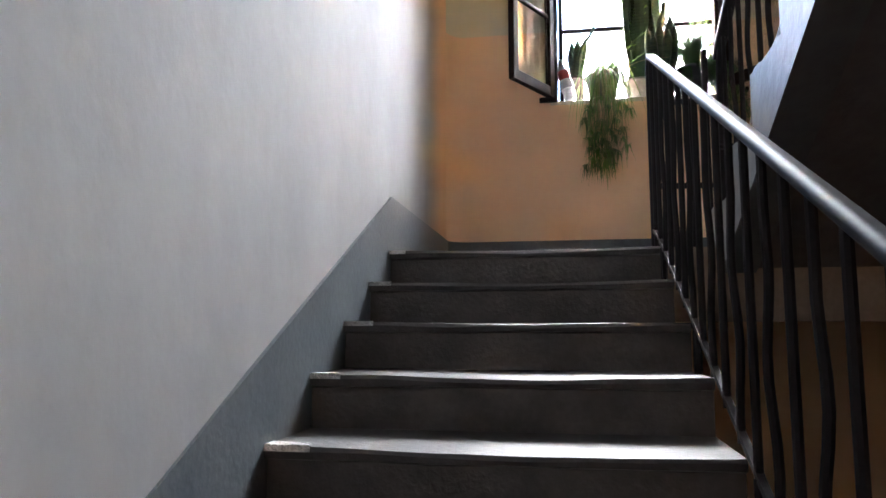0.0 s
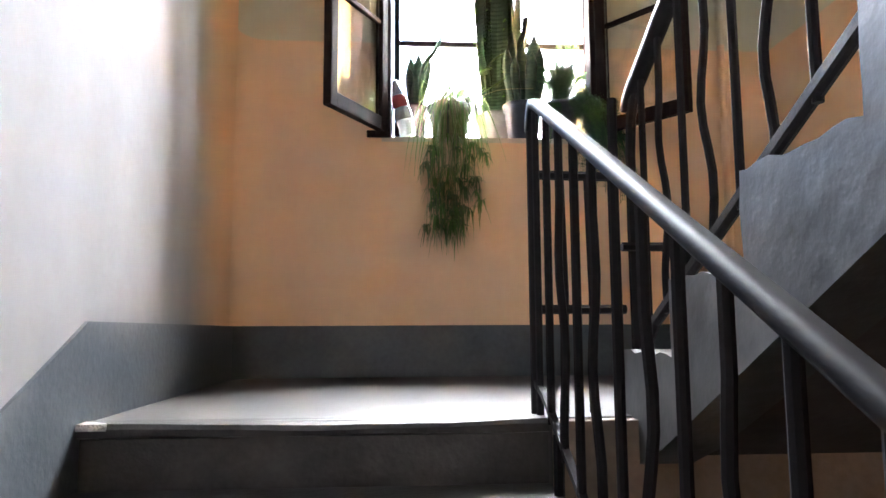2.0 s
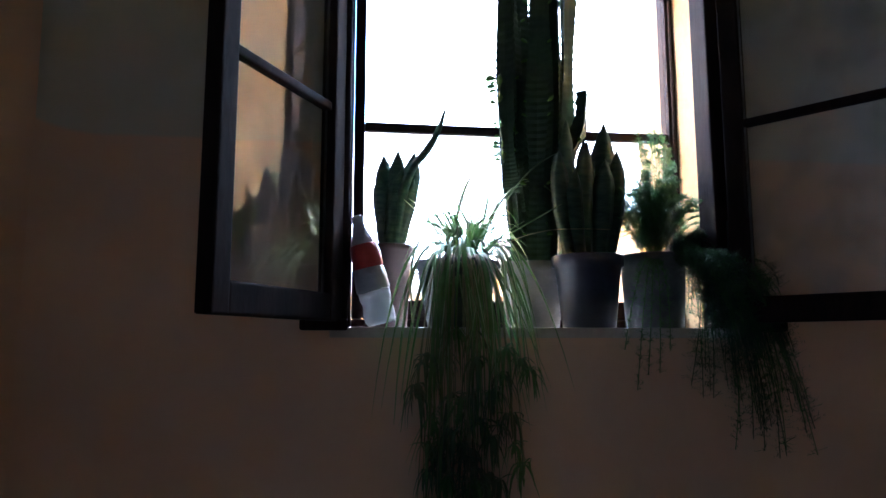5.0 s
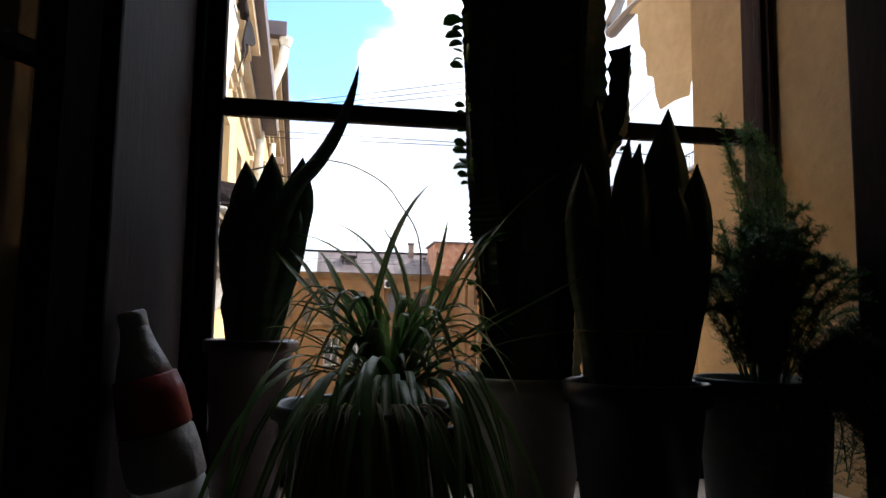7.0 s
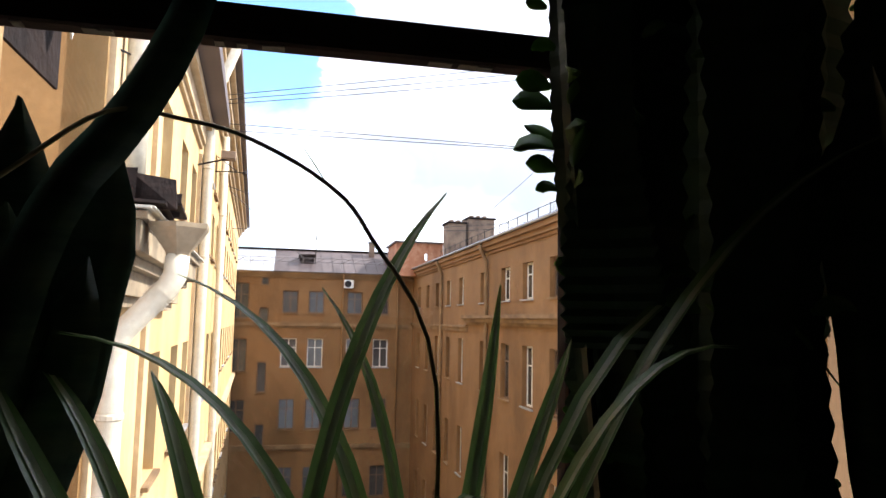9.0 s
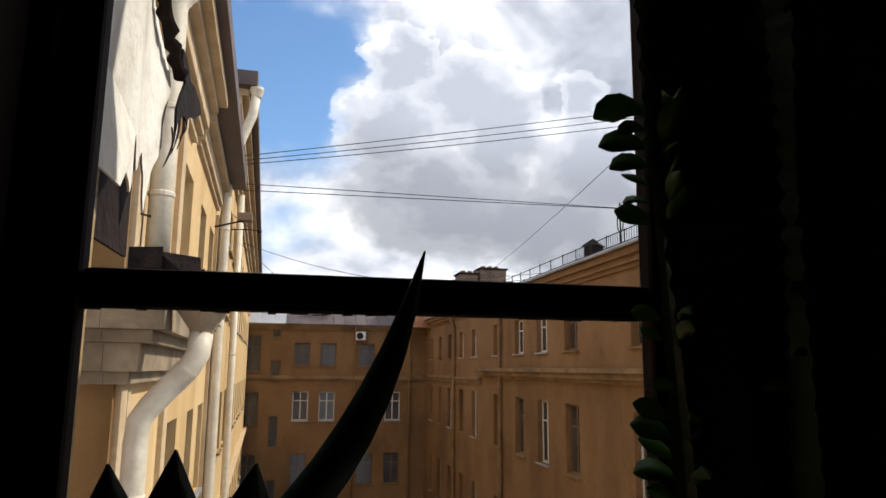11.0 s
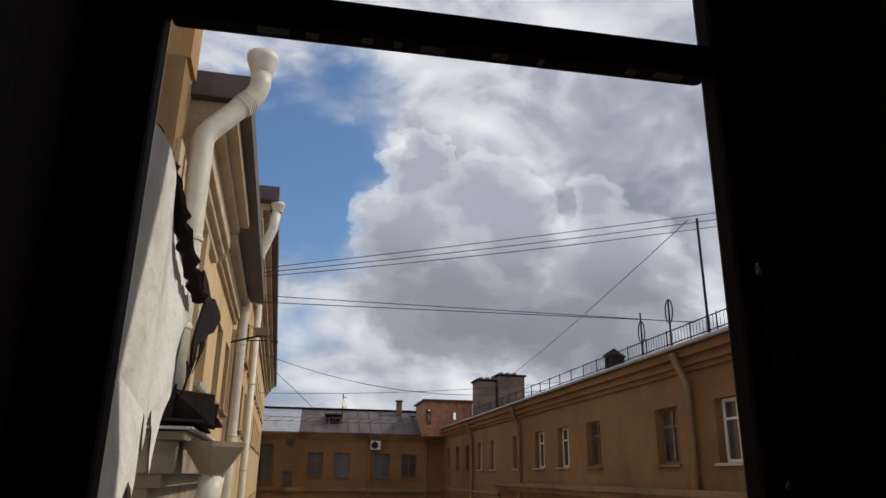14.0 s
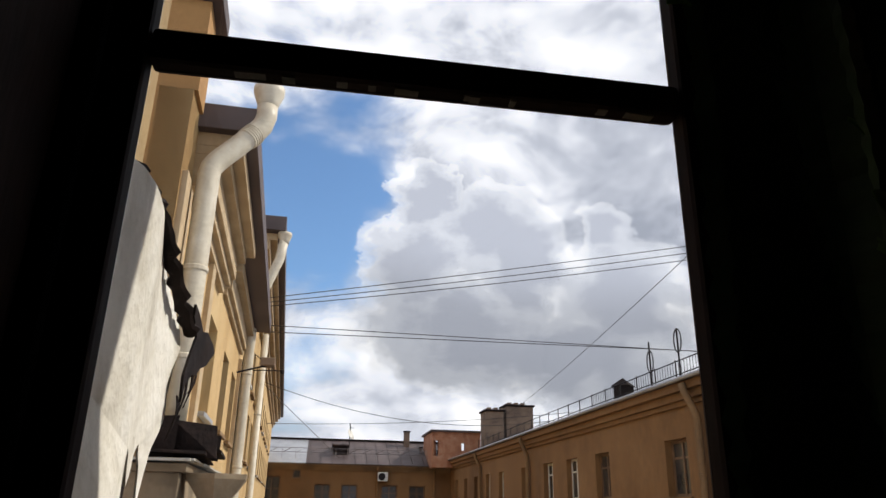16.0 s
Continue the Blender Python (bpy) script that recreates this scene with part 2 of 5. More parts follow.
def glass(name, rough=0.0, dirt=0.06, mirror=0.022):
    m = bpy.data.materials.new(name)
    m.use_nodes = True
    t = m.node_tree
    t.nodes.clear()
    o = t.nodes.new("ShaderNodeOutputMaterial")
    tr = t.nodes.new("ShaderNodeBsdfTransparent")
    gl = t.nodes.new("ShaderNodeBsdfGlossy")
    gl.inputs["Roughness"].default_value = rough
    df = t.nodes.new("ShaderNodeBsdfDiffuse")
    df.inputs["Color"].default_value = (0.55, 0.55, 0.52, 1)
    lw = t.nodes.new("ShaderNodeLayerWeight")
    lw.inputs[0].default_value = 0.5
    pw = t.nodes.new("ShaderNodeMath")
    pw.operation = "POWER"
    pw.inputs[1].default_value = 4.0
    t.links.new(lw.outputs["Facing"], pw.inputs[0])
    fr = t.nodes.new("ShaderNodeMapRange")
    fr.inputs[3].default_value, fr.inputs[4].default_value = mirror, 0.6
    t.links.new(pw.outputs[0], fr.inputs[0])
    g = t.nodes.new("ShaderNodeNewGeometry")
    n = t.nodes.new("ShaderNodeTexNoise")
    n.inputs["Scale"].default_value, n.inputs["Detail"].default_value = 7.0, 8.0
    t.links.new(g.outputs["Position"], n.inputs["Vector"])
    mr = t.nodes.new("ShaderNodeMapRange")
    mr.inputs[1].default_value, mr.inputs[2].default_value, mr.inputs[4].default_value = 0.45, 0.85, dirt
    t.links.new(n.outputs[0], mr.inputs[0])
    a = t.nodes.new("ShaderNodeMixShader")
    c = t.nodes.new("ShaderNodeMixShader")
    t.links.new(fr.outputs[0], a.inputs[0])
    t.links.new(tr.outputs[0], a.inputs[1])
    t.links.new(gl.outputs[0], a.inputs[2])
    t.links.new(mr.outputs[0], c.inputs[0])
    t.links.new(a.outputs[0], c.inputs[1])
    t.links.new(df.outputs[0], c.inputs[2])
    t.links.new(c.outputs[0], o.inputs[0])
    return m


GLASS = glass("window_glass", 0.0, 0.02)
OLD_GLASS = glass("dusty_casement_glass", 0.03, 0.22, 0.12)


def leafy(name, cols, scale=14.0, rough=0.45, through_light=0.25, stretch=(1, 1, 1)):
    m = surface(name, cols, scale, rough, 0.15, 80, stretch=stretch)
    t = m.node_tree
    b = t.nodes["Principled BSDF"]
    out = t.nodes["Material Output"]
    tl = t.nodes.new("ShaderNodeBsdfTranslucent")
    t.links.new(b.inputs["Base Color"].links[0].from_socket, tl.inputs[0])
    mx = t.nodes.new("ShaderNodeMixShader")
    mx.inputs[0].default_value = through_light
    t.links.new(b.outputs[0], mx.inputs[1])
    t.links.new(tl.outputs[0], mx.inputs[2])
    t.links.new(mx.outputs[0], out.inputs[0])
    return m


SNAKE = leafy("snake_plant_leaf", [(0.018, 0.045, 0.028), (0.045, 0.085, 0.05), (0.075, 0.11, 0.06)], 30, 0.4, 0.06, (0.6, 0.6, 2.5))
SPIDER = leafy("spider_plant_leaf", [(0.10, 0.20, 0.05), (0.20, 0.31, 0.10)], 9, 0.4, 0.3)
SPIDER_PALE = leafy("spider_plant_pale_stripe", [(0.42, 0.47, 0.26), (0.55, 0.58, 0.36)], 9, 0.4, 0.3)
SPIDER_DARK = leafy("hanging_plantlet_leaf", [(0.05, 0.10, 0.04), (0.11, 0.17, 0.07), (0.20, 0.19, 0.09)], 9, 0.45, 0.25)
EUPH = leafy("spurge_stem", [(0.022, 0.05, 0.022), (0.05, 0.09, 0.035)], 22, 0.5, 0.02)
EUPH_LEAF = leafy("spurge_leaf", [(0.08, 0.19, 0.03), (0.17, 0.30, 0.06)], 10, 0.4, 0.4)
FERN = leafy("fern_needle", [(0.05, 0.13, 0.035), (0.10, 0.20, 0.06)], 10, 0.5, 0.35)
FERN_DARK = leafy("old_fern_needle", [(0.022, 0.055, 0.022), (0.05, 0.095, 0.035)], 10, 0.55, 0.2)
YELLOW_LEAF = leafy("yellow_green_leaf", [(0.35, 0.36, 0.05), (0.50, 0.48, 0.09)], 10, 0.4, 0.45)
STEM = surface("dry_stolon", [(0.25, 0.22, 0.11), (0.36, 0.31, 0.16)], 20, 0.6, 0.2)
SOIL = surface("potting_soil", [(0.025, 0.018, 0.012), (0.06, 0.045, 0.03)], 40, 0.95, 0.9, 120, bump_dist=0.01)
POT_DARK = surface("dark_red_brown_pot", [(0.042, 0.017, 0.015), (0.066, 0.027, 0.023)], 10, 0.4, 0.2)
POT_BLUE = surface("blue_black_plastic_pot", [(0.012, 0.015, 0.03), (0.025, 0.03, 0.055)], 10, 0.35, 0.1)
POT_GREY = surface("grey_green_clay_pot", [(0.085, 0.095, 0.09), (0.13, 0.14, 0.13)], 12, 0.7, 0.4)
POT_CREAM = surface("cream_clay_pot", [(0.19, 0.175, 0.15), (0.27, 0.25, 0.22)], 12, 0.6, 0.3)
POT_PALE = surface("pale_plastic_pot", [(0.085, 0.10, 0.08), (0.13, 0.145, 0.115)], 12, 0.5, 0.2)
FILM = surface("white_plastic_film", [(0.52, 0.52, 0.53), (0.66, 0.66, 0.67)], 18, 0.35, 0.6, 60, bump_dist=0.01)
LABEL = surface("red_label_film", [(0.36, 0.04, 0.045), (0.50, 0.07, 0.065)], 18, 0.35, 0.4)
PET = bpy.data.materials.new("clear_plastic")
PET.use_nodes = True
pb = PET.node_tree.nodes["Principled BSDF"]
pb.inputs["Base Color"].default_value = (0.93, 0.95, 0.96, 1)
pb.inputs["Roughness"].default_value, pb.inputs["IOR"].default_value, pb.inputs["Transmission Weight"].default_value = 0.2, 1.08, 0.35

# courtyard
# ochre cut well below the paint: shade of the far and right facades included
YELLOW_SHADED = surface("shaded_ochre_stucco", [(0.150, 0.077, 0.027), (0.215, 0.113, 0.043), (0.26, 0.145, 0.061)], 0.55, 0.85, 0.4, 9, stretch=(1, 1, 0.5), bump_dist=0.02)
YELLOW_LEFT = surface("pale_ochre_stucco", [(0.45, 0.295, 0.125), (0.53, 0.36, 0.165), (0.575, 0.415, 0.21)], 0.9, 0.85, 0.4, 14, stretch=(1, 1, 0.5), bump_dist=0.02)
ORANGE_RETURN = surface("orange_stucco", [(0.31, 0.165, 0.055), (0.40, 0.22, 0.08)], 1.1, 0.85, 0.4, 20, bump_dist=0.015)
TRIM = surface("pale_stucco_trim", [(0.40, 0.29, 0.165), (0.52, 0.40, 0.25)], 2.5, 0.8, 0.5, 25, bump_dist=0.01)
BELT = surface("weathered_belt_stucco", [(0.14, 0.085, 0.042), (0.22, 0.135, 0.065), (0.28, 0.18, 0.09)], 1.2, 0.85, 0.5, 14)
# trim stucco darkened: the shade on the near ledge is in the colour
LEDGE = surface("shaded_ledge_stucco", [(0.13, 0.10, 0.062), (0.23, 0.175, 0.11), (0.34, 0.265, 0.17)], 2.2, 0.85, 0.6, 18, bump_dist=0.012)
ROOF = surface("brown_sheet_roof", [(0.05, 0.036, 0.036), (0.085, 0.062, 0.06), (0.12, 0.092, 0.09)], 1.2, 0.62, 0.3, 10)
ROOF_PALE = surface("galvanised_sheet_roof", [(0.32, 0.33, 0.36), (0.44, 0.45, 0.47)], 2.0, 0.4, 0.3, 16, metal=0.4)
TIN = surface("old_zinc_sheet", [(0.36, 0.34, 0.29), (0.47, 0.45, 0.39), (0.54, 0.52, 0.46)], 2.4, 0.55, 0.5, 20, metal=0.15, bump_dist=0.012)
SHEET = surface("cream_flaking_sheet_paint", [(0.56, 0.52, 0.43), (0.76, 0.73, 0.64), (0.86, 0.84, 0.77)], 4.5, 0.6, 0.5, 26, bump_dist=0.012)
RUST = surface("rusty_scrap", [(0.05, 0.025, 0.018), (0.13, 0.055, 0.032)], 7, 0.75, 0.6, 40, bump_dist=0.01)
TIN_DARK = surface("rusted_dark_sheet", [(0.012, 0.010, 0.010), (0.028, 0.020, 0.018)], 9, 0.7, 0.6, 40, bump_dist=0.01)
TIN_DARK.node_tree.nodes["Principled BSDF"].inputs["Specular IOR Level"].default_value = 0.05
DOWNPIPE = surface("painted_downpipe", [(0.50, 0.44, 0.33), (0.62, 0.57, 0.46)], 5, 0.5, 0.4, 30)
PANE_FAR = surface("dark_window_pane", [(0.035, 0.035, 0.038), (0.075, 0.07, 0.065)], 0.9, 0.14, 0.0, 5)
FRAME_WHITE = surface("white_window_frame", [(0.60, 0.58, 0.53), (0.72, 0.70, 0.65)], 6, 0.6, 0.1)
FRAME_BROWN = surface("brown_window_frame", [(0.12, 0.07, 0.04), (0.20, 0.12, 0.07)], 6, 0.6, 0.1)
BRICK = surface("weathered_brickwork", [(0.27, 0.11, 0.06), (0.40, 0.18, 0.10), (0.48, 0.27, 0.17)], 3.0, 0.9, 0.6, 22, bump_dist=0.02)
CHIMNEY = surface("sooty_render", [(0.12, 0.085, 0.065), (0.24, 0.17, 0.12)], 2.0, 0.9, 0.5, 14)
ASPHALT = surface("courtyard_asphalt", [(0.04, 0.04, 0.042), (0.065, 0.063, 0.06)], 1.0, 0.9, 0.4, 20)
GUARD = surface("weathered_guard_rail", [(0.14, 0.12, 0.12), (0.22, 0.20, 0.20)], 5, 0.6, 0.0)
CABLE = surface("black_cable", [(0.02, 0.02, 0.022), (0.035, 0.035, 0.035)], 5, 0.6, 0.0)
AC_WHITE = surface("white_unit_paint", [(0.62, 0.62, 0.60), (0.72, 0.72, 0.70)], 6, 0.5, 0.1)


# ---- building blocks ----
def mesh_of(bm, name, material, smooth=False):
    bmesh.ops.recalc_face_normals(bm, faces=bm.faces)
    me = bpy.data.meshes.new(name)
    bm.to_mesh(me)
    bm.free()
    if smooth:
        for p in me.polygons:
            p.use_smooth = True
    for m in (material if isinstance(material, (list, tuple)) else [material]):
        me.materials.append(m)
    return me


def part(name, bm, material, parent, label="", smooth=False):
    ob = new(name, mesh_of(bm, name, material, smooth))
    ob.parent = parent
    return tagged(ob, label)


def struct(name, bm, material, label="", smooth=False):
    return tagged(new(name, mesh_of(bm, name, material, smooth)), label, kind="structure")


def thing(name, label, category, group="", at=(0, 0, 0), turn=0.0, kind=""):
    ob = new(name)
    ob.empty_display_size = 0.1
    ob.matrix_world = pose(*at, 0, 0, turn)
    return tagged(ob, label, category, group, kind)


def boxed(bm, lo, hi, bevel=0.0):
    vs = [bm.verts.new((x, y, z)) for x in (lo[0], hi[0]) for y in (lo[1], hi[1]) for z in (lo[2], hi[2])]
    fs = [bm.faces.new([vs[i] for i in f]) for f in ((0, 1, 3, 2), (4, 6, 7, 5), (0, 4, 5, 1), (2, 3, 7, 6), (0, 2, 6, 4), (1, 5, 7, 3))]
    if bevel:
        es = {e for f in fs for e in f.edges}
        bmesh.ops.recalc_face_normals(bm, faces=fs)
        bmesh.ops.bevel(bm, geom=list(es), offset=bevel, segments=2, affect="EDGES", profile=0.6)
    return bm


def box(lo, hi, bevel=0.0):
    return boxed(bmesh.new(), lo, hi, bevel)


def extrude_yz(bm, profile, x0, x1):
    """A prism along x over a closed (y, z) outline."""
    a = [bm.verts.new((x0, y, z)) for y, z in profile]
    b = [bm.verts.new((x1, y, z)) for y, z in profile]
    n = len(a)
    bm.faces.new(a)
    bm.faces.new(b[::-1])
    for i in range(n):
        bm.faces.new((a[i], b[i], b[(i + 1) % n], a[(i + 1) % n]))
    return bm


def tube(bm, pts, radius, seg=8, squash=1.0, cap=True):
    """A tube through pts; radius is one number or one for each point."""
    pts = [Vector(p) for p in pts]
    rad = [radius] * len(pts) if isinstance(radius, (int, float)) else radius
    rings = []
    side = None
    for i, p in enumerate(pts):
        d = (pts[min(i + 1, len(pts) - 1)] - pts[max(i - 1, 0)]).normalized()
        if side is None:
            side = d.orthogonal().normalized()
            if abs(d.x) < 0.9:
                side = (Vector((1, 0, 0)) - d * d.x).normalized()
        side = (side - d * side.dot(d)).normalized()
        up = d.cross(side)
        rings.append([bm.verts.new(p + rad[i] * (math.cos(a) * side + squash * math.sin(a) * up)) for a in (2 * math.pi * k / seg for k in range(seg))])
    for a, b in zip(rings, rings[1:]):
        for k in range(seg):
            bm.faces.new((a[k], a[(k + 1) % seg], b[(k + 1) % seg], b[k]))
    if cap:
        bm.faces.new(rings[0][::-1])
        bm.faces.new(rings[-1])
    return bm


def lathe(bm, outline, seg=28, at=(0, 0, 0), wob=0.0):
    """A turned shape: outline of (radius, height)."""
    rings = []
    for r, z in outline:
        rings.append([bm.verts.new((at[0] + (r + wob * noise.noise((k * 0.9, z * 30, at[0] * 9))) * math.cos(2 * math.pi * k / seg),
                                    at[1] + (r + wob * noise.noise((k * 0.9 + 40, z * 30, at[0] * 9))) * math.sin(2 * math.pi * k / seg), at[2] + z)) for k in range(seg)])
    for a, b in zip(rings, rings[1:]):
        for k in range(seg):
            bm.faces.new((a[k], a[(k + 1) % seg], b[(k + 1) % seg], b[k]))
    bm.faces.new(rings[0][::-1])
    bm.faces.new(rings[-1])
    return bm


def blade(bm, pts, widths, fold=0.25, thick=0.0, facing=None):
    """A strap leaf along pts with a folded midrib and the given widths."""
    pts = [Vector(p) for p in pts]
    rows = []
    for i, p in enumerate(pts):
        d = (pts[min(i + 1, len(pts) - 1)] - pts[max(i - 1, 0)]).normalized()
        ref = Vector(facing) if facing else Vector((0, 0, 1))
        s = d.cross(ref)
        if s.length < 1e-3:
            s = d.cross(Vector((0.3, 1, 0)))
        s.normalize()
        n = s.cross(d).normalized()
        w = widths[i] / 2
        rows.append([bm.verts.new(p + s * w + n * w * fold), bm.verts.new(p - n * thick), bm.verts.new(p - s * w + n * w * fold)])
        if thick:
            rows[-1].append(bm.verts.new(p + n * thick))
    for a, b in zip(rows, rows[1:]):
        ring = len(a) if thick else len(a) - 1
        for k in range(ring):
            j = (k + 1) % len(a)
            bm.faces.new((a[k], a[j], b[j], b[k]))
    return bm


def bezier(a, b, c, n):
    a, b, c = Vector(a), Vector(b), Vector(c)
    return [(1 - t) ** 2 * a + 2 * t * (1 - t) * b + t * t * c for t in (i / (n - 1) for i in range(n))]


# ---- stairwell shell ----
TREAD, RISE, EDGE = 0.300, 0.1485, -1.594
WELL_R = 2.58          # right-hand wall
HEAD = 4.6


def sheet(bm, corners, nx, ny, bulge, seed):
    """A gently uneven wall face over four corners."""
    a, b, c, d = (Vector(p) for p in corners)
    nrm = (b - a).cross(d - a).normalized()
    grid = []
    for j in range(ny + 1):
        row = []
        for i in range(nx + 1):
            u, v = i / nx, j / ny
            p = (a * (1 - u) + b * u) * (1 - v) + (d * (1 - u) + c * u) * v
            edge = min(u, 1 - u, v, 1 - v)
            row.append(bm.verts.new(p + nrm * bulge * min(1, edge * 8) * noise.noise(p * 1.7 + Vector((seed, 0, 0)))))
        grid.append(row)
    for j in range(ny):
        for i in range(nx):
            bm.faces.new((grid[j][i], grid[j][i + 1], grid[j + 1][i + 1], grid[j + 1][i]))
    return bm


bm = box((-0.35, -6.7, -3.6), (-0.012, 0.0, HEAD))
sheet(bm, ((-0.004, -6.7, -3.6), (-0.004, 0.0, -3.6), (-0.004, 0.0, HEAD), (-0.004, -6.7, HEAD)), 60, 70, 0.008, 3)
struct("wall_west", bm, WALL_LEFT, "white plastered stairwell wall, greyed against the window light, turning orange by the window", True)
# soft plaster cove where the two walls meet
bm = bmesh.new()
cove = [(-0.008, -0.22)] + [(0.13 - 0.135 * math.sin(a), -0.13 + 0.125 * math.cos(a)) for a in (math.pi / 2 * (1 - k / 8) for k in range(9))] + [(0.19, -0.003), (0.30, 0.0012)]
lo = [bm.verts.new((x, y, -0.02)) for x, y in cove]
hi = [bm.verts.new((x, y, HEAD)) for x, y in cove]
for i in range(len(cove) - 1):
    bm.faces.new((lo[i], lo[i + 1], hi[i + 1], hi[i]))
struct("wall_corner", bm, WALL_WINDOW, "rounded orange plaster corner", True)
struct("wall_east", box((WELL_R, -6.7, -3.6), (WELL_R + 0.3, 0.0, HEAD)), WALL_PLAIN)
struct("wall_south", box((-0.35, -7.0, -3.6), (WELL_R + 0.3, -6.7, HEAD)), WALL_PLAIN)
WX0, WX1, WZ0, WZ1, WOUT = 0.655, 1.80, 1.105, 3.40, 0.74
bm = bmesh.new()
for lo, hi in (((-0.35, 0, -3.6), (WX0, WOUT, HEAD)), ((WX1, 0, -3.6), (WELL_R + 0.3, WOUT, HEAD)), ((WX0, 0, -3.6), (WX1, WOUT, WZ0)), ((WX0, 0, WZ1), (WX1, WOUT, HEAD))):
    boxed(bm, lo, hi)
struct("wall_north", bm, WALL_WINDOW, "orange and cream painted wall with the window")
bm = bmesh.new()
for lo, hi in (((WX0, 0.03, WZ0 + 0.02), (WX0 + 0.012, WOUT - 0.01, WZ1)), ((WX1 - 0.012, 0.03, WZ0 + 0.02), (WX1, WOUT - 0.01, WZ1)), ((WX0 + 0.012, 0.03, WZ1 - 0.012), (WX1 - 0.012, WOUT - 0.01, WZ1))):
    boxed(bm, lo, hi)
struct("window_reveal", bm, REVEAL_SHADED, "ochre plastered window reveal, its shade in the colour")
struct("ceiling", box((-0.35, -7.0, HEAD), (WELL_R + 0.3, WOUT, HEAD + 0.25)), WHITEWASH)
struct("floor_landing", box((0.0, EDGE + 0.03, -0.26), (WELL_R, 0.0, 0.0), 0.004), LANDING, "worn stone half-landing")
bm = box((1.10, EDGE - 0.012, -0.29), (WELL_R, EDGE + 0.034, -0.004), 0.003)
struct("landing_fascia", bm, FASCIA, "brown painted edge of the half-landing")
struct("floor_lower", box((0.0, -6.7, -0.30 - 11 * RISE), (WELL_R, EDGE - 10 * TREAD, -11 * RISE)), LANDING)
struct("floor_upper", box((0.0, -6.7, 11 * RISE - 0.28), (WELL_R, EDGE - 10.5 * TREAD, 11 * RISE)), WHITEWASH)
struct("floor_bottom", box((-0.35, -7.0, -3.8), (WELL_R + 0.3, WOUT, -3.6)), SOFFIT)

# skirting: a painted band that follows landing and stairs
bm = bmesh.new()
band = [(0.0, -0.02), (0.0, 0.235), (EDGE + 0.02, 0.235)]
run = 10.2
band += [(EDGE - run * TREAD, 0.235 - run * RISE), (EDGE - run * TREAD, 0.235 - run * RISE - 0.6), (EDGE, -0.32)]
extrude_yz(bm, band, -0.02, 0.006)
struct("baseboard_west", bm, SKIRT, "blue-grey painted skirting band along the stairs")
bm = bmesh.new()
pts = [(x + 0.004, y - 0.003) for x, y in cove[1:10]]
lo = [bm.verts.new((x, y, 0.0)) for x, y in pts]
hi = [bm.verts.new((x, y, 0.235)) for x, y in pts]
for i in range(len(pts) - 1):
    bm.faces.new((lo[i], lo[i + 1], hi[i + 1], hi[i]))
struct("baseboard_corner", bm, SKIRT, "blue-grey skirting round the corner", True)
struct("baseboard_north", box((0.12, -0.007, 0.0), (WELL_R, 0.01, 0.235)), SKIRT, "blue-grey painted skirting band")
struct("baseboard_east", box((WELL_R - 0.006, EDGE, 0.0), (WELL_R + 0.01, -0.007, 0.235)), SKIRT)

# stairs
stairs = thing("staircase", "worn dark stone staircase between plastered walls", "staircase", kind="structure")


def step_mesh(width, seed):
    bm = bmesh.new()
    prof = [(0.0, -0.32), (0.0, -0.035), (-0.018, -0.030), (-0.022, -0.010), (-0.014, 0.0), (TREAD + 0.0, 0.0), (TREAD + 0.0, -0.16), (0.04, -0.32)]
    n = 26
    rows = []
    for i in range(n + 1):
        x = width * i / n
        wear = 0.010 * math.exp(-((x - width * 0.55) / 0.33) ** 2)
        row = []
        for k, (y, z) in enumerate(prof):
            j = 0.0035 * noise.noise((x * 5, seed * 3.1, k * 0.7)) if k in (1, 2, 3, 4) else 0
            row.append(bm.verts.new((x, y + j + (wear * 0.5 if k in (2, 3, 4) else 0), z + j - (wear if k in (3, 4) else 0))))
        rows.append(row)
    for a, b in zip(rows, rows[1:]):
        for k in range(len(prof)):
            j = (k + 1) % len(prof)
            bm.faces.new((a[k], a[j], b[j], b[k]))
    bm.faces.new(rows[0])
    bm.faces.new(rows[-1][::-1])
    return bm


for i in range(1, 11):
    st = part("step", step_mesh(1.085, i), STONE, stairs)
    st.location = (0.0, EDGE - TREAD * i, -RISE * i)
# chips of whitewash left on the ends of the nosings
for i in range(0, 7):
    bm = bmesh.new()
    y0, z0 = EDGE - TREAD * i - 0.024, -RISE * i
    w = (0.07, 0.085, 0.10, 0.09, 0.115, 0.10, 0.09)[i]
    ring = []
    for k in range(9):
        u = k / 8
        ring.append((w * u, 0.055 * (1 - u) ** 0.6 + 0.012 * noise.noise((k * 1.3, i, 0))))
    a = [bm.verts.new((0.004 + x, y0, z0 - 0.012)) for x, y in ring]
    b = [bm.verts.new((0.004 + x, y0 + 0.004, z0 + 0.003)) for x, y in ring]
    c = [bm.verts.new((0.004 + x, y0 + 0.006 + y, z0 + 0.0035)) for x, y in ring]
    for p, q in ((a, b), (b, c)):
        for k in range(8):
            bm.faces.new((p[k], p[k + 1], q[k + 1], q[k]))
    part("limewash_chip", bm, CHIPPED, stairs, "pale chip of limewash on a nosing")

# top nosing of the landing
bm = step_mesh(1.085, 0)
for v in bm.verts:
    if v.co.y > 0.05:
        v.co.y = 0.06
st = part("step", bm, STONE, stairs)
st.location = (0.0, EDGE + 0.004, 0.002)

# upper flight: stepped string, ragged limewash along the top, dark soffit
UX = 1.30
upper = thing("upper_staircase", "grey plastered upper flight with a chipped stepped edge", "staircase", kind="structure")


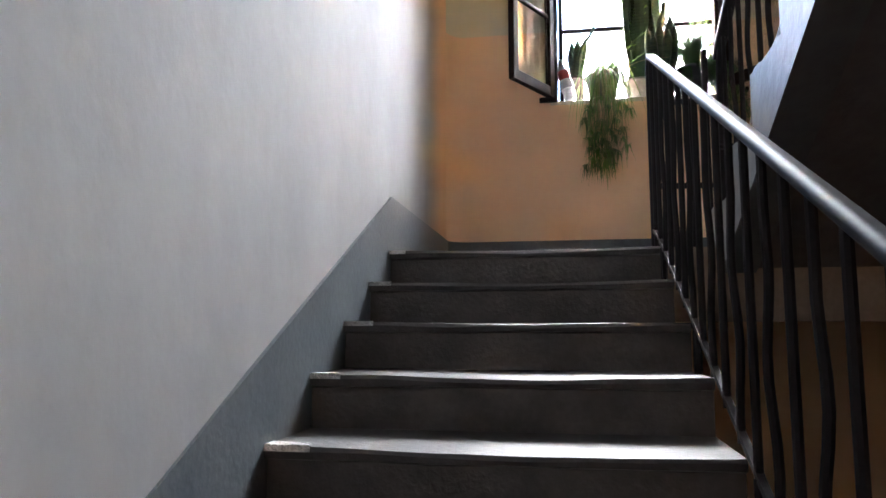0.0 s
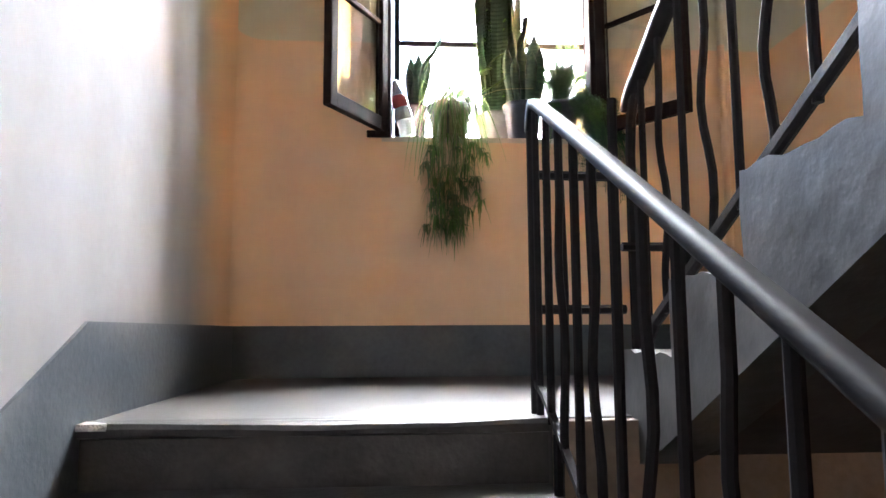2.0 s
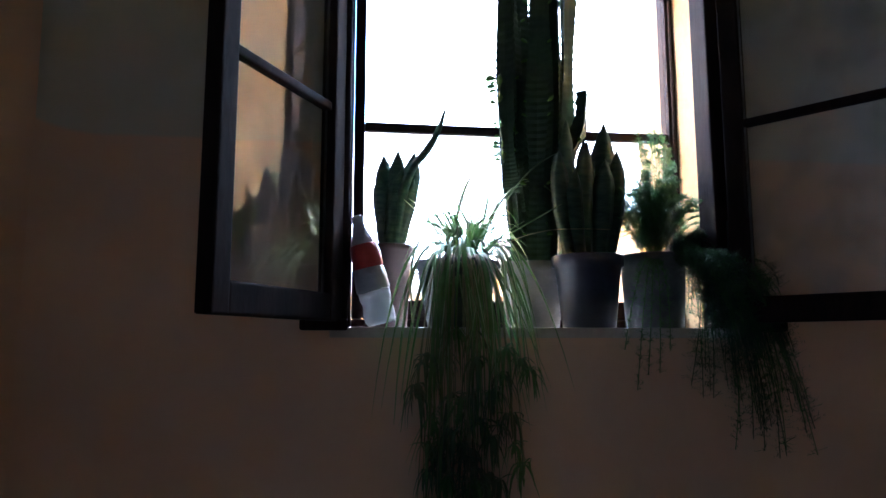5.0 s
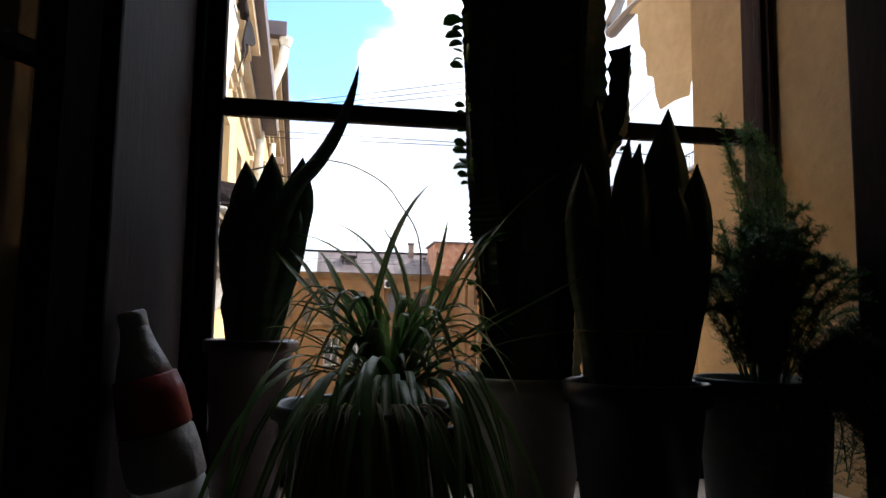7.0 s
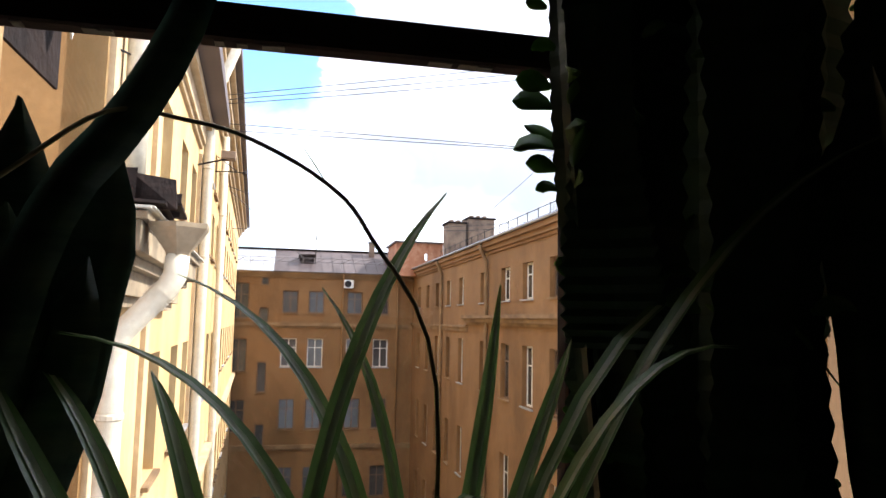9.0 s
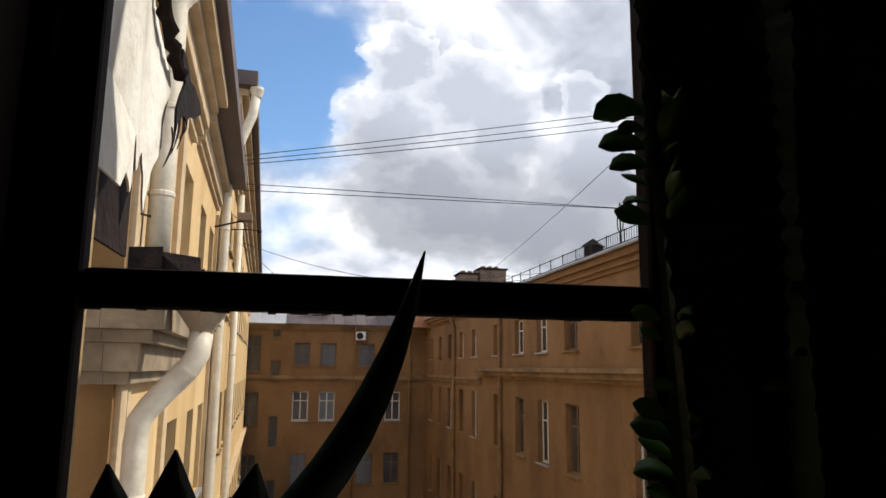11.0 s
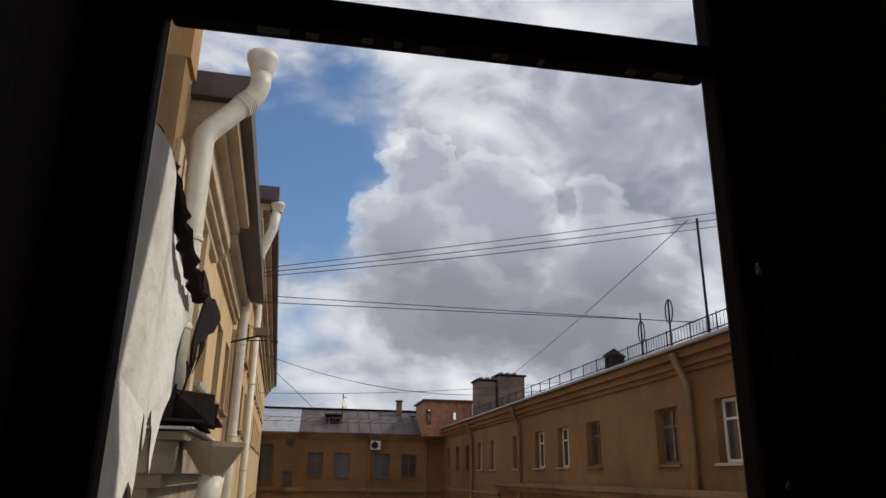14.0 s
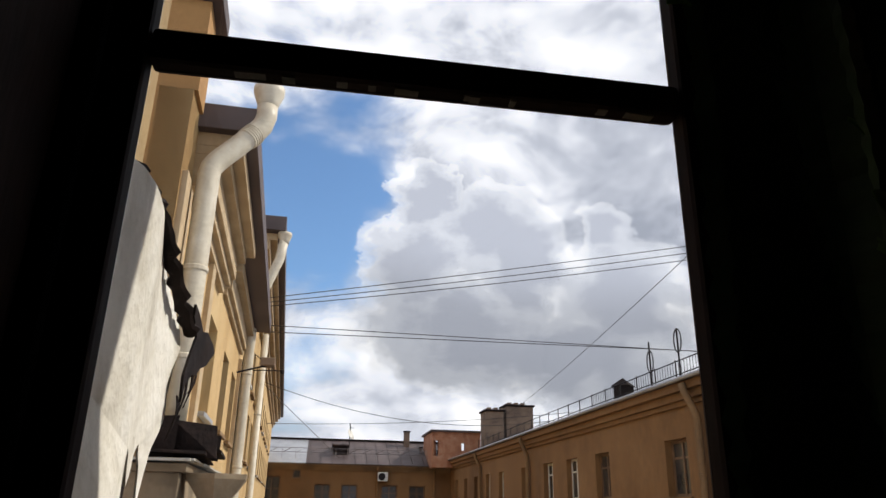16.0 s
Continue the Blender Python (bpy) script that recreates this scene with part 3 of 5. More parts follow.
def upper_outline(drop):
    out = []
    y, z = -1.50, 0.0
    out.append((y, -0.16))
    out.append((y, z))
    k = 0
    while k < 11:
        z += 0.157
        out.append((y, z))
        y -= 0.325
        out.append((y, z))
        k += 1
    out.append((y, z - drop))
    out.append((-1.75, 0.03 - drop + 0.33))
    return out


bm = bmesh.new()
rag = []
prof = upper_outline(0.40)
dense = []
for (y0, z0), (y1, z1) in zip(prof[:-3], prof[1:-2]):
    m = max(1, int(math.hypot(y1 - y0, z1 - z0) / 0.03))
    for k in range(m):
        dense.append((y0 + (y1 - y0) * k / m, z0 + (z1 - z0) * k / m))
dense = [(y + 0.016 * noise.noise((y * 17, z * 17, 1)) * (z > 0.05), z + 0.016 * noise.noise((y * 15, z * 15, 9)) * (z > 0.05)) for y, z in dense]
dense.append(prof[-3])
dense += [(-5.075, 1.60), (-1.75, -0.05), (-1.62, -0.10)]
extrude_yz(bm, dense, UX, UX + 0.13)
part("string", bm, STRING, upper, "grey plastered string with a broken upper edge")
for k in range(1, 11):
    part("step", box((UX + 0.10, -1.50 - 0.325 * k, 0.157 * k - 0.09), (WELL_R, -1.50 - 0.325 * (k - 1) + 0.02, 0.157 * k - 0.004), 0.006), STONE, upper)
bm = bmesh.new()
extrude_yz(bm, [(-1.56, -0.02), (-5.2, 1.76), (-5.2, 1.68), (-1.78, -0.01), (-1.56, -0.11)], UX + 0.05, WELL_R)
part("soffit", bm, SOFFIT, upper, "underside of the flight, shade in its dark colour")
# ---- railings ----
def flat_bar(bm, pts, w, h):
    """A flat bar of width w (across x) and height h swept along (y, z) points at x = 0."""
    rings = []
    for i, (y, z) in enumerate(pts):
        a, b = pts[max(i - 1, 0)], pts[min(i + 1, len(pts) - 1)]
        d = Vector((0, b[0] - a[0], b[1] - a[1])).normalized()
        n = Vector((0, -d.z, d.y))
        p = Vector((0, y, z))
        ring = []
        for sx, sn in ((-1, -0.5), (-1, 0.2), (-0.75, 0.45), (0, 0.55), (0.75, 0.45), (1, 0.2), (1, -0.5)):
            ring.append(bm.verts.new(p + Vector((sx * w / 2, 0, 0)) + n * sn * h))
        rings.append(ring)
    for a, b in zip(rings, rings[1:]):
        for k in range(7):
            j = (k + 1) % 7
            bm.faces.new((a[k], a[j], b[j], b[k]))
    bm.faces.new(rings[0])
    bm.faces.new(rings[-1][::-1])
    return bm


def baluster(y, z0, z1, wavy, phase, r=0.0095):
    n = 14 if wavy else 3
    pts = []
    for i in range(n):
        u = i / (n - 1)
        off = 0.027 * math.sin(2 * math.pi * (u * 1.6 + phase)) * math.sin(math.pi * min(1, u * 1.2)) if wavy else 0.0
        pts.append((0, y + off, z0 + (z1 - z0) * u))
    return tube(bmesh.new(), pts, r, 8)


RX = 1.079
low = thing("stair_railing", "dark iron stair railing with alternating wavy bars", "railing", "stair railings", (RX, 0, 0))


def low_rail(y):
    return 0.812 + 0.512 * (y + 1.50)


arc = [(-1.485, 0.0), (-1.485, 0.70)] + [(-1.53 + 0.045 * math.cos(a), 0.732 + 0.060 * math.sin(a)) for a in (k * math.pi / 12 for k in range(0, 7))]
sloped = [(-1.57 - 0.12 * k, low_rail(-1.57 - 0.12 * k)) for k in range(0, 31)]
part("handrail", flat_bar(bmesh.new(), arc[2:] + sloped, 0.030, 0.025), RAIL, low, "worn dark handrail with a rounded end", True)
part("newel_post", tube(bmesh.new(), [(0, -1.485, 0.0), (0, -1.485, 0.4), (0, -1.487, 0.765)], 0.0135, 10), IRON, low)
part("bottom_bar", flat_bar(bmesh.new(), [(-1.485, 0.075), (-1.56, 0.06)] + [(-1.60 - 0.3 * k, 0.045 - RISE * k) for k in range(0, 12)], 0.016, 0.020), IRON, low)
ys = [-1.535] + [-1.66 - 0.126 * k for k in range(0, 26)]
for k, y in enumerate(ys):
    foot = 0.0 if y > EDGE else 0.045 + RISE * (y + 1.60) / TREAD - 0.02
    part("baluster", baluster(y, foot, low_rail(min(y, -1.5)) - 0.01, k % 2 == 0 and k > 0, 0.13 * k), IRON, low)
for z in (0.615, 0.262):
    part("cross_bar", tube(bmesh.new(), [(0, -1.485, z), (0.245, -1.468, z)], 0.0125, 6), IRON, low)
part("link_post", tube(bmesh.new(), [(0.225, -1.470, 0.0), (0.222, -1.470, 0.4), (0.225, -1.470, 0.83)], 0.0135, 8), IRON, low)
for x in (0.075, 0.15):
    part("link_bar", tube(bmesh.new(), [(x, -1.478, 0.0), (x + 0.006, -1.478, 0.3), (x, -1.478, 0.616)], 0.0115, 8), IRON, low)
for k in range(0, 11, 2):
    part("foot", tube(bmesh.new(), [(0, EDGE - TREAD * k - 0.13, -RISE * (k + 1) - 0.01), (0, EDGE - TREAD * k - 0.13, -RISE * (k + 1) + 0.13)], 0.012, 6), IRON, low)

RX2 = 1.375
up = thing("stair_railing", "dark iron railing of the upper flight", "railing", "stair railings", (RX2, 0, 0))


def up_rail(y):
    return 0.865 + 0.483 * (-1.45 - y)


sl = [(-1.405, 0.815), (-1.42, 0.845)] + [(-1.45 - 0.15 * k, up_rail(-1.45 - 0.15 * k)) for k in range(0, 25)]
part("handrail", flat_bar(bmesh.new(), sl, 0.045, 0.032), RAIL, up, "flat dark handrail", True)
part("newel_post", tube(bmesh.new(), [(0, -1.40, 0.0), (0, -1.395, 0.5), (0, -1.40, 0.70), (0, -1.415, 0.79), (0, -1.45, 0.86)], 0.0145, 8), IRON, up)
part("bottom_bar", flat_bar(bmesh.new(), [(-1.43, 0.12)] + [(-1.55 - 0.3 * k, 0.23 + 0.483 * 0.3 * k) for k in range(0, 12)], 0.022, 0.026), IRON, up)
for k in range(26):
    y = -1.50 - 0.128 * k
    foot = 0.21 + 0.483 * (-1.55 - y) if y < -1.52 else 0.0
    part("baluster", baluster(y, foot, up_rail(y) - 0.012, k % 2 == 1, 0.17 * k), IRON, up)
part("cross_bar", tube(bmesh.new(), [(-0.04, -1.42, 0.433), (0.18, -1.42, 0.433)], 0.0125, 6), IRON, up)

# painted heating riser on the window wall
pipe = thing("riser_pipe", "orange painted heating pipe against the wall", "pipe")
part("tube", tube(bmesh.new(), [(2.31, -0.055, 0.0), (2.312, -0.055, 1.2), (2.318, -0.055, 2.4), (2.32, -0.055, HEAD)], 0.017, 12), WALL_WINDOW, pipe, smooth=True)
part("coupling", lathe(bmesh.new(), [(0.019, 0), (0.025, 0.006), (0.025, 0.045), (0.019, 0.05)], 12, (2.315, -0.055, 1.82)), WALL_WINDOW, pipe)
for z in (0.6, 2.3):
    part("bracket", box((2.305, -0.06, z), (2.325, 0.004, z + 0.012)), IRON, pipe)

# ---- window ----
GY = 0.44
window = thing("window_1", "tall brown double window with inner leaves open", "window", kind="structure")
part("sill", box((WX0 + 0.001, 0.001, 1.095), (WX1 - 0.001, 0.43, 1.131), 0.004), SILL_PAINT, window, "pale painted window sill")
for x0, x1 in ((0.585, 0.70), (1.75, 1.845)):
    part("frame_foot", box((x0, -0.040, 1.122), (x1, 0.0, 1.150), 0.006), WOOD, window)


def member(lo, hi, parent, name="rail", mat=None):
    return part(name, box(lo, hi, 0.006), mat or WOOD, parent)


frame_part = new("window_frame")
frame_part.parent = window
JL, JR, ML, MR = 0.745, 1.764, 1.219, 1.284
for lo, hi in (((WX0 + 0.013, 0.405, 1.131), (JL - 0.035, 0.50, WZ1 - 0.013)), ((JR + 0.008, 0.405, 1.131), (WX1 - 0.013, 0.50, WZ1 - 0.013)),
               ((JL - 0.035, 0.405, WZ1 - 0.06), (JR + 0.008, 0.50, WZ1 - 0.014)), ((JL - 0.035, 0.405, 1.131), (JR + 0.008, 0.50, 1.165))):
    member(lo, hi, frame_part, "frame_member")
for x0, x1, s0, s1 in ((JL - 0.034, (ML + MR) / 2 - 0.002, JL, ML), ((ML + MR) / 2 + 0.002, JR + 0.007, MR, JR)):
    sash = new("sash")
    sash.parent = window
    for lo, hi in (((x0, GY - 0.022, 1.166), (s0, GY + 0.006, WZ1 - 0.061)), ((s1, GY - 0.022, 1.166), (x1, GY + 0.006, WZ1 - 0.061))):
        member(lo, hi, sash, "stile")
    for z0, z1 in ((1.166, 1.225), (1.760, 1.791), (2.301, 2.332), (2.842, 2.873), (WZ1 - 0.115, WZ1 - 0.061)):
        member((s0, GY - 0.018, z0), (s1, GY + 0.008, z1), sash, "rail")
    for z0, z1 in ((1.225, 1.760), (1.791, 2.301), (2.332, 2.842), (2.873, WZ1 - 0.115)):
        p = part("pane", box((s0, GY - 0.0015, z0), (s1, GY + 0.0015, z1)), GLASS, sash)
        p.visible_shadow = False
    # crumbling putty below the rails
    bm = bmesh.new()
    rp = random.Random(int(s0 * 100))
    for z in (1.760, 2.301, 2.842):
        x = s0
        while x < s1 - 0.01:
            w = rp.uniform(0.004, 0.014)
            h = rp.uniform(0.0006, 0.002)
            if rp.random() < 0.3:
                boxed(bm, (x, GY - 0.012, z - h), (min(x + w, s1), GY - 0.002, z + 0.001))
            x += w
    tagged(part("putty", bm, PUTTY, sash, "crumbling putty"), kind="stuff")
    for x in (s0, s1):
        for off in (0.006,):
            sx = -1 if x == s0 else 1
            member((min(x + sx * off, x + sx * (off + 0.004)), GY - 0.027, 1.17), (max(x + sx * off, x + sx * (off + 0.004)), GY - 0.021, WZ1 - 0.07), sash, "bead")
member(((ML + MR) / 2 - 0.015, GY - 0.038, 1.17), ((ML + MR) / 2 + 0.015, GY - 0.023, WZ1 - 0.062), window, "meeting_bead")
# inner frame, in which the open leaves hang
inner = new("inner_frame")
inner.parent = window
for lo, hi in (((WX0 - 0.012, -0.010, 1.131), (WX0 + 0.045, 0.395, WZ1)), ((1.672, -0.010, 1.131), (1.716, 0.078, WZ1)), ((WX0 + 0.045, -0.010, WZ1 - 0.05), (1.672, 0.065, WZ1))):
    member(lo, hi, inner, "frame_member")


part("plaster_return", box((1.716, -0.002, 1.131), (WX1 - 0.001, 0.066, WZ1)), WALL_WINDOW, window, "plaster beside the inner frame")


def leaf(hinge, turn, length, label):
    """An inner casement, hinged at its own origin and reaching along +x."""
    lf = new("casement")
    lf.parent = window
    tagged(lf, label)
    lf.matrix_local = pose(*hinge, 0, 0, turn)
    h, st, th = 2.14, 0.052, 0.02
    for name, lo, hi in (("stile", (0, -th, 0), (st, th, h)), ("stile", (length - st, -th, 0), (length, th, h)), ("rail", (st, -th + 0.002, 0), (length - st, th - 0.002, 0.066)),
                         ("rail", (st, -th + 0.002, h - 0.06), (length - st, th - 0.002, h)), ("glazing_bar", (st, -0.012, 0.515), (length - st, 0.012, 0.537)), ("glazing_bar", (st, -0.012, 1.02), (length - st, 0.012, 1.042)), ("glazing_bar", (st, -0.012, 1.535), (length - st, 0.012, 1.557))):
        part(name, box(lo, hi, 0.005), WOOD, lf)
    for z0, z1 in ((0.066, 0.515), (0.537, 1.02), (1.042, 1.535), (1.557, h - 0.06)):
        p = part("pane", box((st, -0.0015, z0), (length - st, 0.0015, z1)), OLD_GLASS, lf)
        p.visible_shadow = False
        for x in (st, length - st - 0.005):
            part("putty", box((x, -0.006, z0), (x + 0.005, -0.0016, z1)), PUTTY, lf)
    for z in (0.18, 1.35):
        part("hinge", tube(bmesh.new(), [(-0.004, 0, z), (-0.004, 0, z + 0.09)], 0.008, 8), IRON, lf)
    part("latch", box((length - 0.04, -0.028, 0.62), (length - 0.022, -0.02, 0.70), 0.002), BRASS, lf, "small tarnished latch")
    return lf


leaf((0.668, -0.012, 1.143), math.degrees(math.atan2(-0.42, 0.435 - 0.668)), 0.478, "brown casement with dusty glass, swung into the room")
leaf((1.704, -0.030, 1.143), math.degrees(math.atan2(-0.385, 1.990 - 1.704)), 0.480, "brown casement with dusty glass, swung into the room")


# ---- things on the sill ----
SILL = 1.131


def pot(parent, r0, r1, h, mat, rim=0.012, soil=True, name="pot"):
    bm = lathe(bmesh.new(), [(r0 * 0.97, 0.0), (r0, 0.004), (r1 - 0.004, h - rim * 1.6), (r1 + 0.004, h - rim * 1.5), (r1 + 0.005, h - 0.003), (r1, h), (r1 - 0.006, h - 0.002), (r1 - 0.009, h - 0.02), (r1 - 0.012, h - 0.024)], 30)
    ob = part(name, bm, mat, parent, smooth=True)
    if soil:
        bm = lathe(bmesh.new(), [(r1 - 0.014, h - 0.028), (r1 - 0.013, h - 0.018), (r1 * 0.5, h - 0.012)], 20, wob=0.004)
        part("soil", bm, SOIL, parent)
    return ob


def sword(parent, base, tip, width, lean=(0, 0, 0), facing=(0, 1, 0), twist=0.0, name="leaf"):
    """A stiff snake-plant leaf: widest in the middle, with a sharp tip."""
    mid = (Vector(base) + Vector(tip)) / 2 + Vector(lean)
    n = 13
    pts = bezier(base, mid, tip, n)
    ws = []
    for i in range(n):
        u = i / (n - 1)
        ws.append(width * (0.45 + 0.85 * u - 0.35 * u * u) * (1 - max(0, (u - 0.72) / 0.28) ** 1.5) * (1 + 0.05 * math.sin(u * 17 + width * 90)) + 0.0015)
    bm = bmesh.new()
    f = Vector(facing)
    rows = []
    for i, p in enumerate(pts):
        d = (pts[min(i + 1, n - 1)] - pts[max(i - 1, 0)]).normalized()
        s = d.cross(f).normalized()
        if twist:
            s = Matrix.Rotation(twist * i / (n - 1), 3, d) @ s
        nn = s.cross(d).normalized()
        w = ws[i] / 2
        rows.append([bm.verts.new(p + s * w + nn * w * 0.28), bm.verts.new(p + s * w * 0.45 - nn * 0.001), bm.verts.new(p - nn * 0.004), bm.verts.new(p - s * w * 0.45 - nn * 0.001), bm.verts.new(p - s * w + nn * w * 0.28), bm.verts.new(p + nn * 0.0015)])
    for a, b in zip(rows, rows[1:]):
        for k in range(6):
            j = (k + 1) % 6
            bm.faces.new((a[k], a[j], b[j], b[k]))
    return part(name, bm, SNAKE, parent, smooth=True)


# tall snake plant in the dark red pot
sp = thing("snake_plant", "dark snake plant in a tall red-brown pot on the sill", "potted plant", "plants on the sill", (0.822, 0.30, SILL))
pot(sp, 0.050, 0.066, 0.245, POT_DARK)
for bx, tx, tz, w, by, ty in ((-0.006, -0.022, 0.525, 0.068, 0.012, 0.02), (0.010, 0.020, 0.535, 0.062, -0.006, 0.0), (0.020, 0.052, 0.505, 0.060, 0.016, 0.012), (-0.014, -0.036, 0.455, 0.060, -0.012, -0.012), (0.004, 0.066, 0.445, 0.054, -0.02, -0.02), (-0.022, -0.030, 0.330, 0.040, -0.01, -0.03)):
    sword(sp, (bx, by, 0.22), (tx, ty, tz), w, (0.0, 0.0, 0.0), (0.1, 1, 0))
sword(sp, (0.018, -0.01, 0.22), (0.068, -0.012, 0.528), 0.066, (0.006, 0, 0), (0.1, 1, 0))
sword(sp, (-0.01, -0.03, 0.22), (0.030, -0.035, 0.47), 0.070, (0.004, 0, 0), (-0.1, 1, 0))
# one long leaf that swings out and up again
bm = bmesh.new()
swing = bezier((0.012, -0.03, 0.22), (0.020, -0.04, 0.42), (0.066, -0.058, 0.482), 8) + bezier((0.066, -0.058, 0.482), (0.130, -0.090, 0.540), (0.147, -0.130, 0.640), 9)[1:]
blade(bm, swing, [0.026, 0.027, 0.028, 0.029, 0.029, 0.028, 0.026, 0.025, 0.024, 0.023, 0.022, 0.020, 0.017, 0.013, 0.008, 0.001], 0.35, 0.002, (0.1, 1, 0.1))
part("leaf", bm, SNAKE, sp, smooth=True)

# drink bottle leaning at the frame
bo = thing("plastic_bottle", "clear plastic bottle with a red label, leaning", "bottle", "", (0.757, 0.045, SILL + 0.002))
bo.matrix_world = pose(0.785, 0.045, SILL + 0.010, 3, -14, 0)
prof = [(0.022, 0.004), (0.034, 0.0), (0.039, 0.010), (0.040, 0.03), (0.036, 0.050), (0.040, 0.066), (0.040, 0.085)]
part("base", lathe(bmesh.new(), prof, 28, wob=0.002), PET, bo, "clear ribbed bottle base", True)
part("wrapper", lathe(bmesh.new(), [(0.0402, 0.085), (0.042, 0.09), (0.041, 0.12), (0.0395, 0.142), (0.036, 0.145)], 28, wob=0.006), FILM, bo, "crumpled white wrapper", True)
part("label", lathe(bmesh.new(), [(0.038, 0.145), (0.0395, 0.15), (0.038, 0.185), (0.035, 0.205), (0.031, 0.207)], 28, wob=0.003), LABEL, bo, "red label band", True)
part("shoulder", lathe(bmesh.new(), [(0.031, 0.207), (0.027, 0.222), (0.018, 0.242), (0.0145, 0.256), (0.0145, 0.264)], 24, wob=0.003), FILM, bo, "white wrapped shoulder", True)
part("cap", lathe(bmesh.new(), [(0.0145, 0.262), (0.0155, 0.264), (0.0155, 0.278), (0.013, 0.281)], 20), FILM, bo, "white screw cap", True)

# spider plant
rs = random.Random(21)
spd = thing("spider_plant", "green and cream spider plant trailing over the sill", "potted plant", "plants on the sill", (0.985, 0.085, SILL))
pot(spd, 0.078, 0.110, 0.175, POT_PALE)


def strap(parent, base, mid, tip, w, mat_pair, name="leaf"):
    n = 11
    pts = bezier(base, mid, tip, n)
    ws = [w * (0.55 + 0.9 * u - 0.2 * u * u) * (1 - u ** 2.4) + 0.0012 for u in (i / (n - 1) for i in range(n))]
    ob = part(name, blade(bmesh.new(), pts, ws, 0.45), mat_pair[0], parent, smooth=True)
    if mat_pair[1]:
        pts2 = [p + Vector((0, 0, 0.0012)) for p in pts]
        part("pale_stripe", blade(bmesh.new(), pts2[1:], [x * 0.36 for x in ws[1:]], 0.45), mat_pair[1], ob, smooth=True)
    return ob


BASE = Vector((0.035, 0.085, 0.19))
aimed = [((0.017, 0.115, 0.297), (0.043, 0.165, 0.423), (0.104, 0.215, 0.494), 0.010),
         ((0.060, 0.115, 0.263), (0.040, 0.205, 0.404), (-0.060, 0.255, 0.440), 0.010),
         ((0.037, 0.115, 0.277), (-0.015, 0.165, 0.396), (-0.103, 0.175, 0.404), 0.011),
         ((-0.024, 0.085, 0.256), (-0.097, 0.135, 0.335), (-0.138, 0.185, 0.387), 0.012),
         ((-0.032, 0.115, 0.255), (-0.078, 0.170, 0.363), (-0.128, 0.205, 0.395), 0.010),
         ((-0.011, 0.115, 0.254), (-0.038, 0.165, 0.348), (-0.065, 0.215, 0.382), 0.010),
         ((0.113, 0.095, 0.264), (0.193, 0.105, 0.463), (0.333, 0.115, 0.522), 0.012),
         ((0.093, 0.095, 0.246), (0.154, 0.085, 0.413), (0.211, 0.075, 0.404), 0.013),
         ((0.086, 0.095, 0.234), (0.195, 0.135, 0.542), (0.353, 0.175, 0.377), 0.010),
         ((0.120, 0.075, 0.240), (0.242, 0.045, 0.307), (0.296, 0.015, 0.342), 0.012),
         ((0.080, 0.115, 0.242), (0.113, 0.155, 0.337), (0.134, 0.195, 0.436), 0.008),
         ((0.107, 0.085, 0.226), (0.147, 0.050, 0.268), (0.195, 0.035, 0.295), 0.011),
         ((0.080, 0.095, 0.244), (0.145, 0.145, 0.360), (0.163, 0.155, 0.404), 0.009),
         ((-0.009, 0.065, 0.249), (-0.060, 0.060, 0.296), (-0.102, 0.075, 0.296), 0.010),
         ((0.011, 0.085, 0.242), (-0.051, 0.090, 0.307), (-0.104, 0.115, 0.300), 0.013),
         ((0.070, 0.115, 0.253), (0.076, 0.205, 0.373), (0.030, 0.255, 0.434), 0.006),
         ((-0.001, 0.065, 0.237), (-0.021, 0.035, 0.289), (-0.045, 0.045, 0.308), 0.010),
         ((0.017, 0.095, 0.230), (-0.007, 0.145, 0.280), (-0.010, 0.155, 0.315), 0.012),
         ((0.029, 0.095, 0.253), (-0.013, 0.105, 0.327), (-0.046, 0.115, 0.317), 0.007)]
for root, bend, tip, w in aimed:
    root = Vector(root)
    strap(spd, root, bend, tip, w * 1.45, (SPIDER, SPIDER_PALE))
    # the sheath that carries the blade down into the crown
    low = BASE + (root - BASE) * 0.35
    low.z = 0.165
    part("sheath", blade(bmesh.new(), bezier(low, low.lerp(root, 0.5) + Vector((0, 0, 0.012)), root.lerp(Vector(bend), 0.08), 6), [w * 0.7, w * 0.7, w * 0.72, w * 0.75, w * 0.8, w * 0.85], 0.45), SPIDER, spd, smooth=True)
for k in range(44):
    a = rs.uniform(0, 2 * math.pi)
    reach = rs.uniform(0.08, 0.20) * (0.7 if math.sin(a) > 0.3 else 1.0)
    d = Vector((math.cos(a), math.sin(a) * 0.7, 0))
    b0 = BASE + d * 0.025
    tip = BASE + d * reach + Vector((0, 0, rs.uniform(-0.12, 0.08)))
    strap(spd, b0, b0 + d * reach * 0.5 + Vector((0, 0, rs.uniform(0.06, 0.15))), tip, rs.uniform(0.008, 0.013), (SPIDER, SPIDER_PALE if k % 2 else None))
for k in range(34):
    a = rs.uniform(0, 2 * math.pi)
    reach = rs.uniform(0.12, 0.21)
    d = Vector((math.cos(a), math.sin(a) * (0.45 if math.sin(a) > 0 else 0.75), 0))
    b0 = BASE + d * 0.02
    tip = BASE + d * reach + Vector((0, 0, rs.uniform(-0.04, 0.10)))
    strap(spd, b0, b0 + d * reach * 0.45 + Vector((0, 0, rs.uniform(0.13, 0.24))), tip, rs.uniform(0.009, 0.014), (SPIDER, SPIDER_PALE if k % 3 else None))
